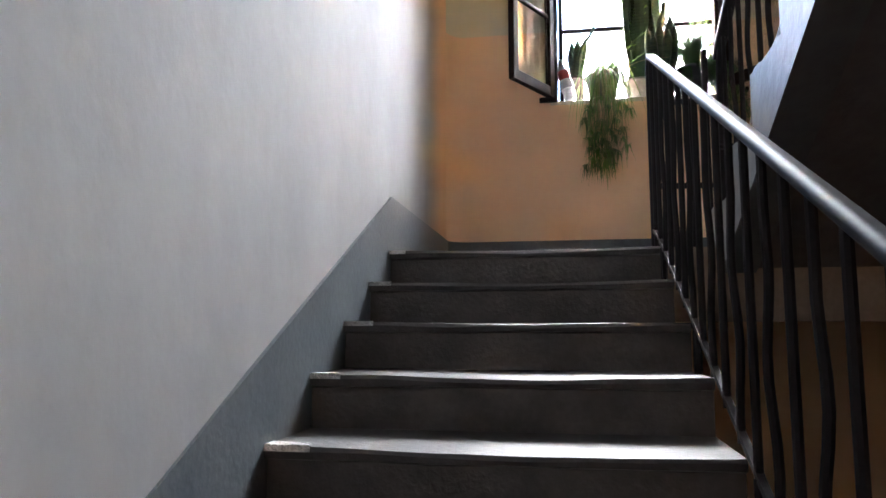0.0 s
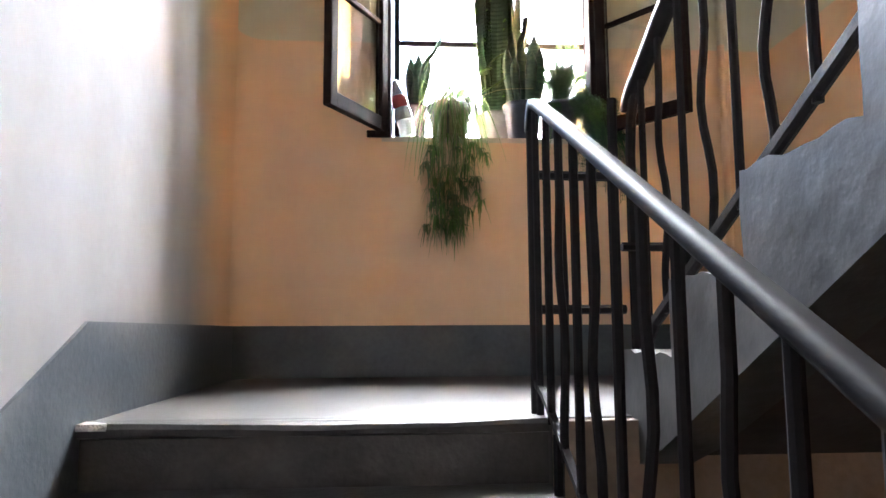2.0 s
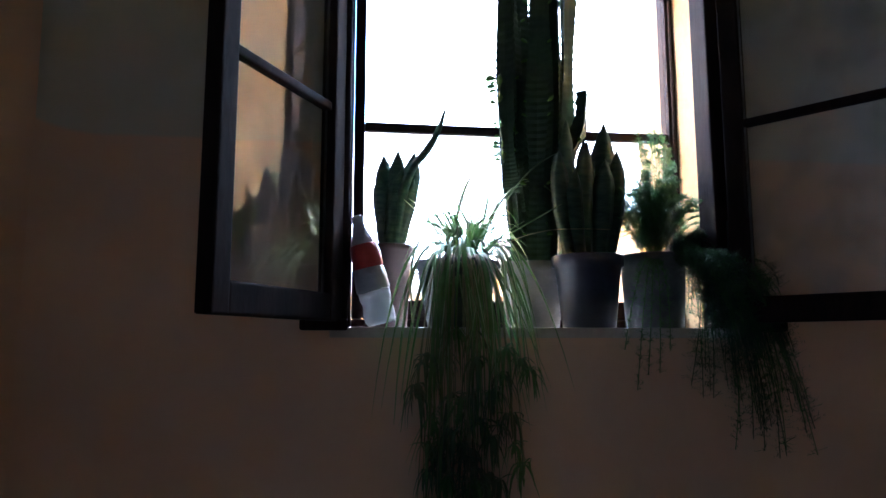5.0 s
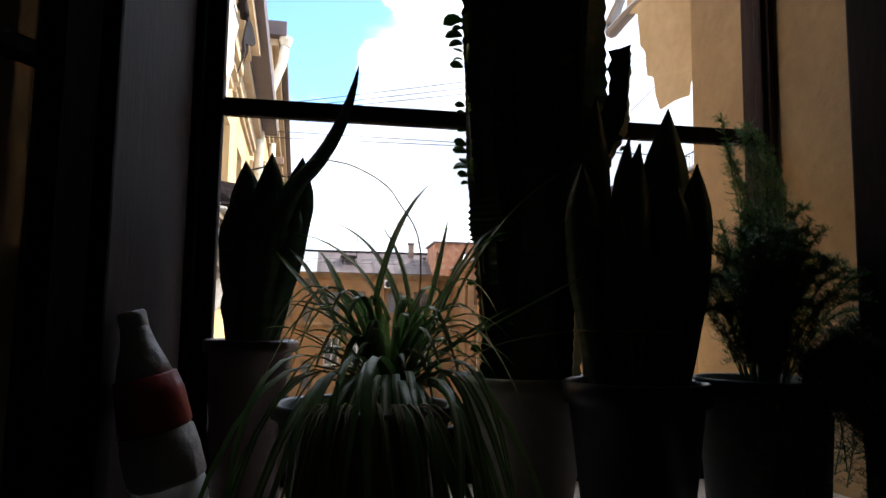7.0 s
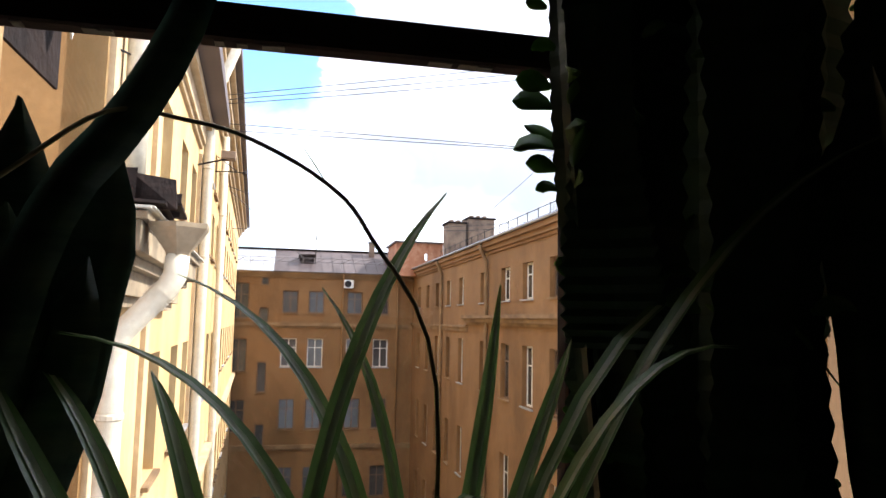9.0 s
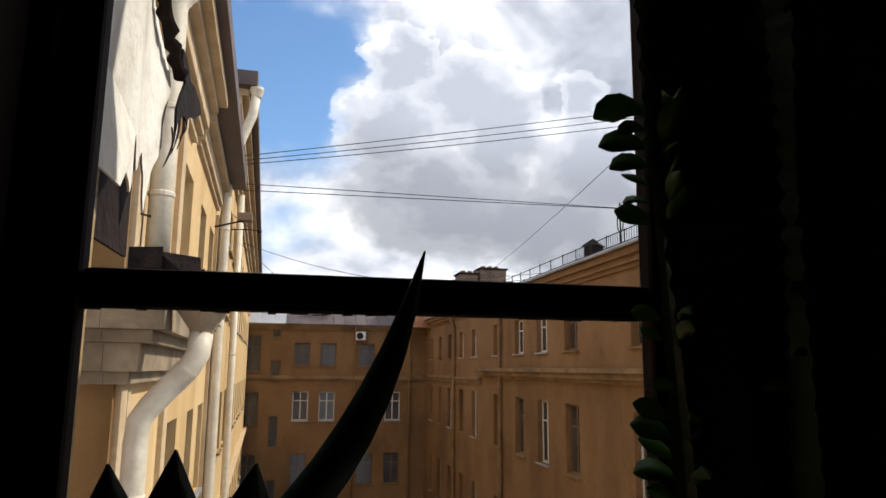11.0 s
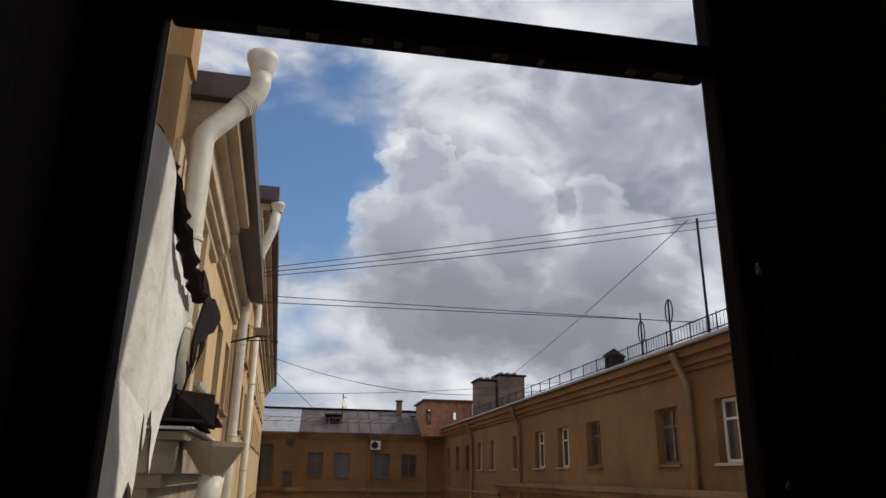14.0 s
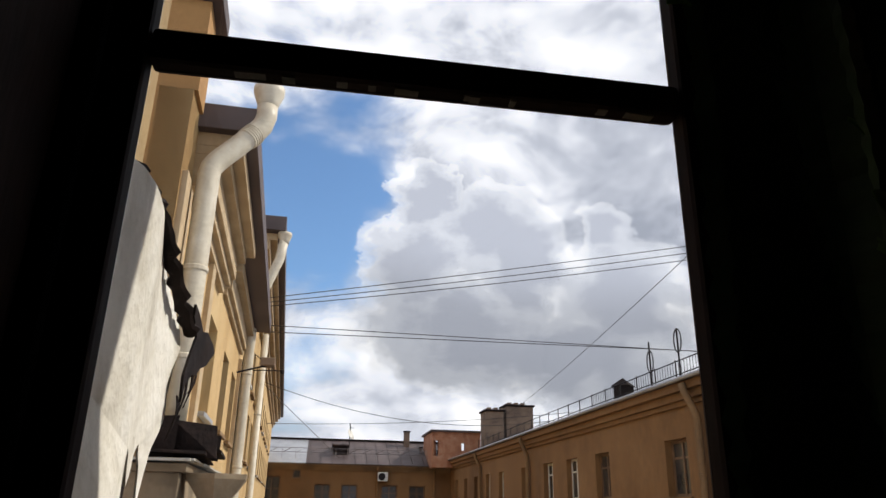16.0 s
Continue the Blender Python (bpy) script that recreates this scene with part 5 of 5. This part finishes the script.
for k, u in enumerate((13.6, 15.3, 17.0, 18.8, 20.6, 22.4, 24.2, 26.2, 28.2, 30.2, 32.2, 34.5, 37.0)):
    for z0, z1 in rows_near + [(4.35, 5.3)]:
        holes2.append((u - 0.45, u + 0.45, z0, z1))
        wins2.append((u, z0, 0.9, z1 - z0))
part("wall", wall_with_holes(12.4, 41.0, GROUND, 6.85, holes2, 0.25), YELLOW_LEFT, lb)
for i, (u, z0, w, h) in enumerate(wins + wins2):
    house_window(lb, u, z0, w, h, i % 3 == 0, 0.2)
part("return_wall", box((4.75, 0.0, GROUND), (5.05, 3.2, 4.9)), ORANGE_RETURN, lb, "orange stucco return wall in shade")
part("rear_wall", box((0.95, 3.2, GROUND), (4.75, 3.5, 4.9)), ORANGE_RETURN, lb)
for u, w, p in ((4.80, 0.20, 0.045), (5.12, 0.10, 0.03), (6.9, 0.24, 0.05), (12.05, 0.30, 0.06)):
    part("pilaster", box((u, -p, GROUND), (u + w, 0.02, 4.25), 0.006), TRIM, lb, "pale stucco pilaster strip")
part("corner_block", box((4.76, -0.03, 4.9), (5.12, 3.2, 5.72)), ORANGE_RETURN, lb)
part("block_cap", box((4.70, -0.12, 5.72), (5.22, 3.3, 5.88), 0.01), ROOF, lb, "dark sheet cap")
part("cornice", cornice(bmesh.new(), 5.22, 8.0, [(0.06, 4.23, 4.32), (0.12, 4.32, 4.40), (0.17, 4.40, 4.60), (0.26, 4.60, 4.68), (0.36, 4.68, 4.80)]), TRIM, lb, "stepped stucco cornice")
part("cornice", cornice(bmesh.new(), 8.45, 12.2, [(0.05, 4.35, 4.42), (0.10, 4.42, 4.65), (0.20, 4.65, 4.8)]), TRIM, lb)
part("cornice", cornice(bmesh.new(), 12.2, 41.0, [(0.08, 6.0, 6.13), (0.16, 6.13, 6.30), (0.30, 6.30, 6.47), (0.42, 6.47, 6.60)]), TRIM, lb, "stepped stucco cornice")
part("roof", box((5.13, -0.46, 4.80), (12.4, 3.6, 5.02), 0.01), ROOF, lb, "dark sheet roof edge")
part("roof", box((12.0, -0.56, 6.60), (41.2, 3.6, 6.87), 0.01), ROOF, lb, "dark sheet roof edge")
part("attic_wall", box((4.75, 0.35, 5.0), (12.4, 3.5, 5.6)), YELLOW_LEFT, lb)
part("ledge", cornice(bmesh.new(), 4.75, 8.3, [(0.10, 1.60, 1.68), (0.16, 1.68, 1.86), (0.24, 1.86, 1.94), (0.32, 1.94, 2.13), (0.36, 2.13, 2.18)], 1.0), LEDGE, lb, "stucco string cornice, darkened to hold its shade")
part("ledge", cornice(bmesh.new(), 4.75, 41.0, [(0.10, -1.62, -1.52), (0.18, -1.52, -1.42)], 0.5), TRIM, lb)
bm = bmesh.new()
for k in range(14):
    u0, u1 = 4.36 + 0.32 * k, 4.36 + 0.32 * (k + 1)
    z = 2.195 + 0.008 * noise.noise((k * 1.7, 0, 0))
    boxed(bm, (u0, -0.40 - 0.012 * noise.noise((k, 4, 0)), z), (u1 + 0.01, 0.02, z + 0.012))
bm2 = box((4.33, -0.38, 2.19), (4.80, 1.6, 2.205))
part("ledge_flashing", bm, TIN, lb, "old zinc flashing on the ledge")
part("ledge_flashing", bm2, TIN, lb)
bm = bmesh.new()
for p, z0, z1 in ((0.10, 1.60, 1.68), (0.16, 1.68, 1.86), (0.24, 1.86, 1.94), (0.32, 1.94, 2.13), (0.36, 2.13, 2.18)):
    boxed(bm, (4.75 - p, 0.05, z0), (4.76, 3.2, z1), 0.006)
part("ledge", bm, LEDGE, lb)
bm = bmesh.new()
boxed(bm, (4.46, -0.44, 2.215), (5.30, -0.05, 2.232))
boxed(bm, (4.60, -0.50, 2.22), (4.62, -0.22, 2.43))
boxed(bm, (4.54, -0.26, 2.23), (4.555, -0.06, 2.46))
boxed(bm, (4.72, -0.50, 2.27), (5.35, -0.30, 2.285))
boxed(bm, (5.00, -0.48, 2.23), (5.02, -0.26, 2.40))
for v in bm.verts:
    v.co += Vector((0.04 * noise.noise(v.co * 9), 0.03 * noise.noise(v.co * 7), 0.05 * noise.noise(v.co * 11)))
part("bent_flashing", bm, TIN_DARK, lb, "bent dark flashing scrap")


def downpipe(parent, pts, r, bands, mat=None, hopper=None, name="downpipe"):
    dp = part(name, tube(bmesh.new(), pts, r, 16), mat or DOWNPIPE, parent, "painted sheet-metal downpipe", True)
    for p in bands:
        part("collar", lathe(bmesh.new(), [(r * 1.02, 0), (r * 1.12, 0.01), (r * 1.12, 0.035), (r * 1.02, 0.045)], 16, p), mat or DOWNPIPE, dp)
    if hopper:
        part("hopper", lathe(bmesh.new(), [(r * 0.95, 0), (r * 1.05, 0.05), (r * 1.45, 0.14), (r * 1.5, 0.16), (r * 1.5, 0.20), (r * 1.35, 0.195)], 18, hopper), mat or DOWNPIPE, dp, "flared rainwater hopper", True)
    return dp


# elbowed pipe above the ledge
pts = [(5.05, -0.15, 2.42), (5.05, -0.15, 3.2), (5.05, -0.15, 4.34), (5.055, -0.16, 4.41), (5.07, -0.20, 4.48), (5.14, -0.45, 4.80), (5.15, -0.50, 4.88), (5.15, -0.52, 4.96), (5.15, -0.52, 5.06)]
dp = downpipe(lb, pts, 0.085, [(5.05, -0.15, 2.9), (5.05, -0.15, 3.55)], hopper=(5.15, -0.52, 5.03))
for k in range(5):
    u = k / 5
    p = Vector((5.12, -0.39, 4.72)).lerp(Vector((5.14, -0.45, 4.80)), u)
    part("elbow_rib", tube(bmesh.new(), [p, p + Vector((0.003, -0.005, 0.008))], 0.093, 16), DOWNPIPE, dp)
part("shoe", lathe(bmesh.new(), [(0.084, 0.16), (0.095, 0.10), (0.13, 0.0), (0.12, 0.0)][::-1], 16, (5.05, -0.15, 2.28)), DOWNPIPE, dp, "flared pipe end", True)
for z in (2.75, 3.35):
    part("bracket", tube(bmesh.new(), [(5.05, -0.15, z), (4.85, 0.01, z)], 0.008, 6), IRON, dp)
# funnel and pipe below the ledge
pts = [(4.62, -0.52, 1.93), (4.61, -0.51, 1.80), (4.60, -0.47, 1.72), (4.60, -0.24, 1.46), (4.60, -0.19, 1.38), (4.60, -0.18, 1.25), (4.60, -0.18, -3.0), (4.60, -0.18, GROUND + 0.3)]
dp2 = downpipe(lb, pts, 0.075, [(4.60, -0.18, 0.9), (4.60, -0.18, -0.6)])
part("hopper", lathe(bmesh.new(), [(0.075, 0), (0.085, 0.03), (0.20, 0.18), (0.205, 0.21), (0.19, 0.205)], 6, (4.62, -0.52, 1.92)), LEDGE, dp2, "faceted rainwater funnel")
for k in range(5):
    p = Vector((4.60, -0.45, 1.70)).lerp(Vector((4.60, -0.38, 1.62)), k / 5)
    part("elbow_rib", tube(bmesh.new(), [p, p + Vector((0, 0.006, -0.007))], 0.082, 16), DOWNPIPE, dp2)
downpipe(lb, [(12.15, -0.55, 6.5), (12.15, -0.5, 6.1), (12.15, -0.18, 5.2), (12.15, -0.15, 5.0), (12.15, -0.15, 2.6), (12.15, -0.15, GROUND + 0.3)], 0.085, [(12.15, -0.15, 4.0), (12.15, -0.15, 2.5)], hopper=(12.15, -0.55, 6.4))
downpipe(lb, [(17.9, -0.15, 6.0), (17.9, -0.15, 0.0), (17.9, -0.15, GROUND + 0.3)], 0.085, [(17.9, -0.15, 4.0), (17.9, -0.15, 2.0)])
# wire bracket with a small lamp
br = thing("wall_bracket", "small iron cable bracket with a dark lamp", "bracket")
br.matrix_world = LEFT
part("arm", tube(bmesh.new(), [(16.6, 0.01, 4.86), (16.6, -0.30, 4.88), (16.6, -0.64, 4.88)], 0.013, 6), IRON, br)
part("stay", tube(bmesh.new(), [(16.6, 0.01, 5.25), (16.6, -0.50, 4.88)], 0.009, 6), IRON, br)
part("lamp_body", lathe(bmesh.new(), [(0.02, 0), (0.055, 0.02), (0.05, 0.07), (0.02, 0.10)], 10, (16.6, -0.66, 4.82)), IRON, br)
br2 = thing("security_camera", "boxy grey wall fitting on a bracket", "wall fitting")
br2.matrix_world = LEFT
part("body", box((11.2, -0.62, 4.02), (11.45, -0.40, 4.14), 0.01), CHIMNEY, br2)
part("arm", tube(bmesh.new(), [(11.3, -0.5, 4.03), (11.3, -0.05, 3.9)], 0.015, 6), IRON, br2)

# far building across the yard
fb = thing("apartment_building", "ochre stucco building closing the courtyard, under a brown sheet roof", "building", "courtyard buildings", (0, 40.0, 0))
far_rows = [(1.84, 3.08), (-1.12, 0.45), (-4.5, -2.85), (-8.2, -6.5), (-12.6, -10.4)]
holes, wins = [], []
for u in (1.11, 2.54, 4.68, 6.18):
    for k, (z0, z1) in enumerate(far_rows):
        holes.append((u - 0.43, u + 0.43, z0, z1))
        wins.append((u, z0, 0.86, z1 - z0, k == 1))
for u, z0, z1, w in ((-0.28, 3.35, 3.80, 0.42), (-0.28, 0.95, 2.1, 0.5), (-0.28, -2.5, -0.85, 0.5), (-0.28, -5.6, -4.2, 0.5), (-0.28, -9.5, -8.0, 0.5), (-1.55, 1.5, 3.45, 0.9), (-1.55, -1.4, 0.4, 0.9), (-1.55, -4.6, -2.9, 0.9)):
    holes.append((u - w / 2, u + w / 2, z0, z1))
    wins.append((u, z0, w, z1 - z0, False))
part("wall", wall_with_holes(-9, 8.0, GROUND, 4.05, holes, 0.3), YELLOW_SHADED, fb)
for u, z0, w, h, white in wins:
    house_window(fb, u, z0, w, h, white, 0.22, double=w > 0.6)
part("belt", cornice(bmesh.new(), -9, 8.0, [(0.06, 1.02, 1.12), (0.14, 1.12, 1.30)]), BELT, fb, "weathered belt course")
part("belt", cornice(bmesh.new(), -9, 8.0, [(0.06, -5.6, -5.5), (0.14, -5.5, -5.3)]), BELT, fb)
part("cornice", cornice(bmesh.new(), -9, 8.0, [(0.08, 3.78, 3.88), (0.18, 3.88, 3.98), (0.32, 3.98, 4.08)]), BELT, fb, "weathered eaves cornice")
bm = bmesh.new()
extrude_yz(bm, [(-0.4, 4.08), (-0.4, 4.12), (3.2, 5.62), (6.5, 4.2), (6.5, 4.08)], 0.15, 9.0)
part("roof", bm, ROOF, fb, "brown standing-seam sheet roof")
bm = bmesh.new()
extrude_yz(bm, [(-0.4, 4.08), (-0.4, 4.125), (3.2, 5.63), (6.5, 4.2), (6.5, 4.08)], -9.0, 0.15)
part("roof", bm, ROOF_PALE, fb, "pale galvanised sheet roof")
for k in range(14):
    u = 0.3 + 0.62 * k
    part("seam", extrude_yz(bmesh.new(), [(-0.4, 4.12), (-0.4, 4.16), (3.2, 5.66), (3.2, 5.62)], u, u + 0.03), ROOF, fb)
part("ridge_cap", box((-9, 3.05, 5.60), (9.0, 3.35, 5.70)), TIN_DARK, fb)
guard = new("snow_guard")
guard.parent = fb
for z, yy in ((4.72, 0.55), (4.95, 0.55)):
    part("rail", tube(bmesh.new(), [(-3.0, yy, z), (7.0, yy, z)], 0.013, 5), GUARD, guard)
for k in range(14):
    u = -2.6 + 0.72 * k
    part("strut", tube(bmesh.new(), [(u, 0.2, 4.36), (u, 0.55, 4.95)], 0.013, 5), GUARD, guard)
    part("strut", tube(bmesh.new(), [(u, 1.15, 4.75), (u + 0.5, 0.55, 4.95)], 0.013, 5), GUARD, guard)
dormer = new("dormer")
dormer.parent = fb
part("cheek", box((1.6, 0.9, 4.5), (2.35, 2.2, 5.15), 0.01), TIN_DARK, dormer)
part("dormer_roof", box((1.5, 0.8, 5.15), (2.45, 2.3, 5.22), 0.01), ROOF, dormer)
for u, yy, z0, z1, w in ((5.66, 2.4, 4.9, 6.15, 0.32), (6.5, 1.6, 4.6, 5.2, 0.12)):
    ch = new("chimney")
    ch.parent = fb
    part("stack", box((u, yy, z0), (u + w, yy + w, z1), 0.01), CHIMNEY, ch)
    part("cap", box((u - 0.05, yy - 0.05, z1), (u + w + 0.05, yy + w + 0.05, z1 + 0.07), 0.01), TIN_DARK, ch)
downpipe(fb, [(4.0, -0.3, 4.0), (4.0, -0.12, 3.7), (4.0, -0.1, 3.5), (4.0, -0.1, 0.0), (4.0, -0.1, GROUND + 0.2)], 0.06, [(4.0, -0.1, 2.4)], YELLOW_SHADED)
downpipe(fb, [(7.1, -0.12, 3.9), (7.1, -0.1, 0.0), (7.1, -0.1, GROUND + 0.2)], 0.06, [(7.1, -0.1, 2.4)], YELLOW_SHADED)

ac = thing("air_conditioner", "white air-conditioner unit on the far wall", "air conditioner", "", (4.28, 39.98, 3.28))
part("case", box((-0.27, -0.30, 0.0), (0.27, -0.03, 0.46), 0.015), AC_WHITE, ac)
part("fan_grille", lathe(bmesh.new(), [(0.19, 0.0), (0.19, 0.01), (0.16, 0.012), (0.02, 0.012)], 20), IRON, ac)
ac.children[-1].matrix_local = pose(-0.05, -0.30, 0.23, 90, 0, 0)
for x in (-0.2, 0.2):
    part("bracket", box((x - 0.015, -0.30, -0.04), (x + 0.015, 0.0, 0.0)), IRON, ac)
di = thing("satellite_dish", "pale satellite dish on a roof mast", "satellite dish", "", (2.43, 40.9, 4.62))
part("mast", tube(bmesh.new(), [(0, 0, -0.1), (0, 0, 1.75)], 0.03, 8), IRON, di)
part("reflector", lathe(bmesh.new(), [(0.02, -0.06), (0.16, -0.045), (0.30, 0.0), (0.31, 0.01), (0.16, -0.03), (0.02, -0.045)], 20), FRAME_WHITE, di, smooth=True)
di.children[-1].matrix_local = pose(0.05, -0.12, 1.15, 70, 0, 60)
part("arm", tube(bmesh.new(), [(0.0, 0, 1.5), (0.22, 0, 1.5)], 0.02, 6), IRON, di)

# right-hand building
RIGHT = pose(8.0, 46.0, 0, 0, 0, -90)      # u runs towards the window; +y goes into the house
rb = thing("apartment_building", "shaded orange-ochre building along the courtyard", "building", "courtyard buildings")
rb.matrix_world = RIGHT
row_z = [(2.25, 3.36), (-0.95, 0.85), (-4.6, -2.7), (-8.2, -6.4), (-12.4, -10.4)]
holes, wins = [], []
for i, y in enumerate((11.4, 13.75, 17.75, 20.05, 22.3, 24.95, 28.4, 30.75, 33.2, 35.6, 38.0)):
    for k, (z0, z1) in enumerate(row_z):
        u = 46.0 - y
        w = 0.95 if y < 27 else 0.8
        holes.append((u - w / 2, u + w / 2, z0, z1))
        wins.append((u, z0, w, z1 - z0, (i * 3 + k * 5) % 7 < 3 or (i, k) in ((4, 0), (6, 0), (7, 0))))
part("wall", wall_with_holes(6.0, 38.0, GROUND, 4.3, holes, 0.3), YELLOW_SHADED, rb)
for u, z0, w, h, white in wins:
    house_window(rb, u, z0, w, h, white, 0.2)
part("end_wall", box((37.7, 0.3, GROUND), (38.0, 6.0, 4.3)), YELLOW_SHADED, rb)
part("cornice", cornice(bmesh.new(), 6.0, 38.2, [(0.07, 3.95, 4.05), (0.15, 4.05, 4.2), (0.26, 4.2, 4.36)]), YELLOW_SHADED, rb, "plain eaves cornice")
part("belt", cornice(bmesh.new(), 18.8, 38.0, [(0.08, 1.42, 1.52), (0.22, 1.52, 1.66), (0.32, 1.66, 1.78)]), BELT, rb, "weathered ledge under the top storey")
part("belt", cornice(bmesh.new(), 6.0, 18.8, [(0.06, 1.15, 1.30), (0.12, 1.30, 1.40)]), BELT, rb)
bm = bmesh.new()
extrude_yz(bm, [(-0.32, 4.36), (-0.32, 4.41), (2.6, 5.5), (6.0, 4.4), (6.0, 4.36)], 6.0, 38.4)
part("roof", bm, ROOF, rb, "brown sheet roof")
part("gutter", tube(bmesh.new(), [(6.0, -0.34, 4.40), (38.4, -0.34, 4.40)], 0.045, 8), ROOF_PALE, rb)
for y in (12.6, 24.3, 31.9):
    u = 46.0 - y
    downpipe(rb, [(u, -0.36, 4.3), (u, -0.30, 4.1), (u, -0.1, 3.7), (u, -0.1, 3.4), (u, -0.1, 0), (u, -0.1, GROUND + 0.2)], 0.07, [(u, -0.1, 2.6)], BELT)
rail = thing("roof_railing", "thin iron railing along the roof edge", "railing")
rail.matrix_world = RIGHT
for z in (4.72, 5.0):
    part("rail", tube(bmesh.new(), [(12.0, 0.30, z), (38.2, 0.30, z)], 0.013, 5), IRON, rail)
for k in range(27):
    part("post", tube(bmesh.new(), [(12.0 + k, 0.30, 4.55), (12.0 + k, 0.30, 5.04)], 0.016, 5), IRON, rail)
for k in range(90):
    u = 27.0 + 0.125 * k
    part("baluster", tube(bmesh.new(), [(u, 0.30, 4.60), (u, 0.30, 4.98 + 0.05 * (k % 2))], 0.006, 4), IRON, rail)
an = thing("roof_mast", "roof mast with coiled black cable", "antenna")
an.matrix_world = RIGHT
part("mast", tube(bmesh.new(), [(34.0, 0.12, 4.5), (34.0, 0.10, 6.9)], 0.025, 6), IRON, an)
for u in (30.6, 32.0):
    part("mast", tube(bmesh.new(), [(u, 0.4, 4.6), (u, 0.4, 5.75)], 0.02, 6), IRON, an)
    part("cable_coil", tube(bmesh.new(), [(u + 0.16 * math.cos(a), 0.4, 5.28 + (0.2 if u > 31 else 0) + 0.26 * math.sin(a)) for a in (k * math.pi / 10 for k in range(21))], 0.016, 5), CABLE, an)
hu = thing("roof_vent", "small hooded roof vent", "roof vent")
hu.matrix_world = RIGHT
part("body", box((28.2, 0.45, 4.6), (28.6, 0.85, 5.05), 0.01), TIN_DARK, hu)
part("hood", lathe(bmesh.new(), [(0.36, 0.0), (0.33, 0.02), (0.02, 0.22)], 4, (28.4, 0.65, 5.05)), TIN_DARK, hu)

bk = thing("brick_attic", "weathered brick attic block on the roof corner", "building part", "", (0, 0, 0))
bmx = wall_with_holes(6.75, 9.4, 4.0, 5.85, [(6.85, 7.1, 4.6, 5.4), (8.35, 8.55, 4.9, 5.3)], 0.3)
part("wall", bmx, BRICK, bk).matrix_local = pose(0, 38.6, 0)
part("side_wall", box((6.76, 38.91, 4.0), (7.0, 42, 5.85)), BRICK, bk)
part("flat_roof", box((6.65, 38.5, 5.85), (9.6, 42.2, 5.95), 0.01), ROOF, bk)
for x0, x1, y0, z0, z1 in ((9.10, 10.05, 36.0, 4.6, 6.70), (10.30, 11.75, 36.4, 4.6, 7.05)):
    ch = thing("chimney", "broad rendered chimney stack with a dark cap", "chimney", "roof chimneys")
    part("stack", box((x0, y0, z0), (x1, y0 + 1.2, z1), 0.02), CHIMNEY, ch)
    part("cap", box((x0 - 0.08, y0 - 0.08, z1), (x1 + 0.08, y0 + 1.28, z1 + 0.09), 0.01), TIN_DARK, ch)
    for k in range(3):
        part("flue", box((x0 + 0.15 + 0.36 * k, y0 + 0.2, z1 + 0.09), (x0 + 0.35 + 0.36 * k, y0 + 0.8, z1 + 0.22), 0.01), CHIMNEY, ch)


def cable(a, b, sag, r=0.012, n=18):
    a, b = Vector(a), Vector(b)
    return tube(bmesh.new(), [a.lerp(b, k / (n - 1)) - Vector((0, 0, sag * 4 * (k / (n - 1)) * (1 - k / (n - 1)))) for k in range(n)], r, 5)


for a, b, sag in (((-0.6, 14.0, 5.75), (13.0, 14.0, 8.45), 0.10), ((-0.6, 14.0, 5.67), (13.0, 14.0, 8.27), 0.12), ((-0.6, 14.0, 5.84), (13.0, 14.0, 8.60), 0.06), ((-0.6, 14.2, 5.37), (9.0, 14.0, 5.26), 0.0), ((-0.6, 14.2, 5.23), (9.0, 14.0, 5.27), 0.0),
                  ((10.7, 36.5, 6.85), (7.9, 12.0, 6.85), 0.12), ((-0.9, 20.0, 5.2), (7.5, 20.0, 4.4), 0.55), ((-0.9, 24.0, 4.46), (9.5, 24.0, 5.2), 0.15), ((-0.9, 20.0, 5.2), (1.4, 20.0, 3.2), 0.0)):
    cb = thing("overhead_cable", "thin black cable strung across the courtyard", "cable", "overhead cables")
    part("wire", cable(a, b, sag, 0.0085), CABLE, cb)
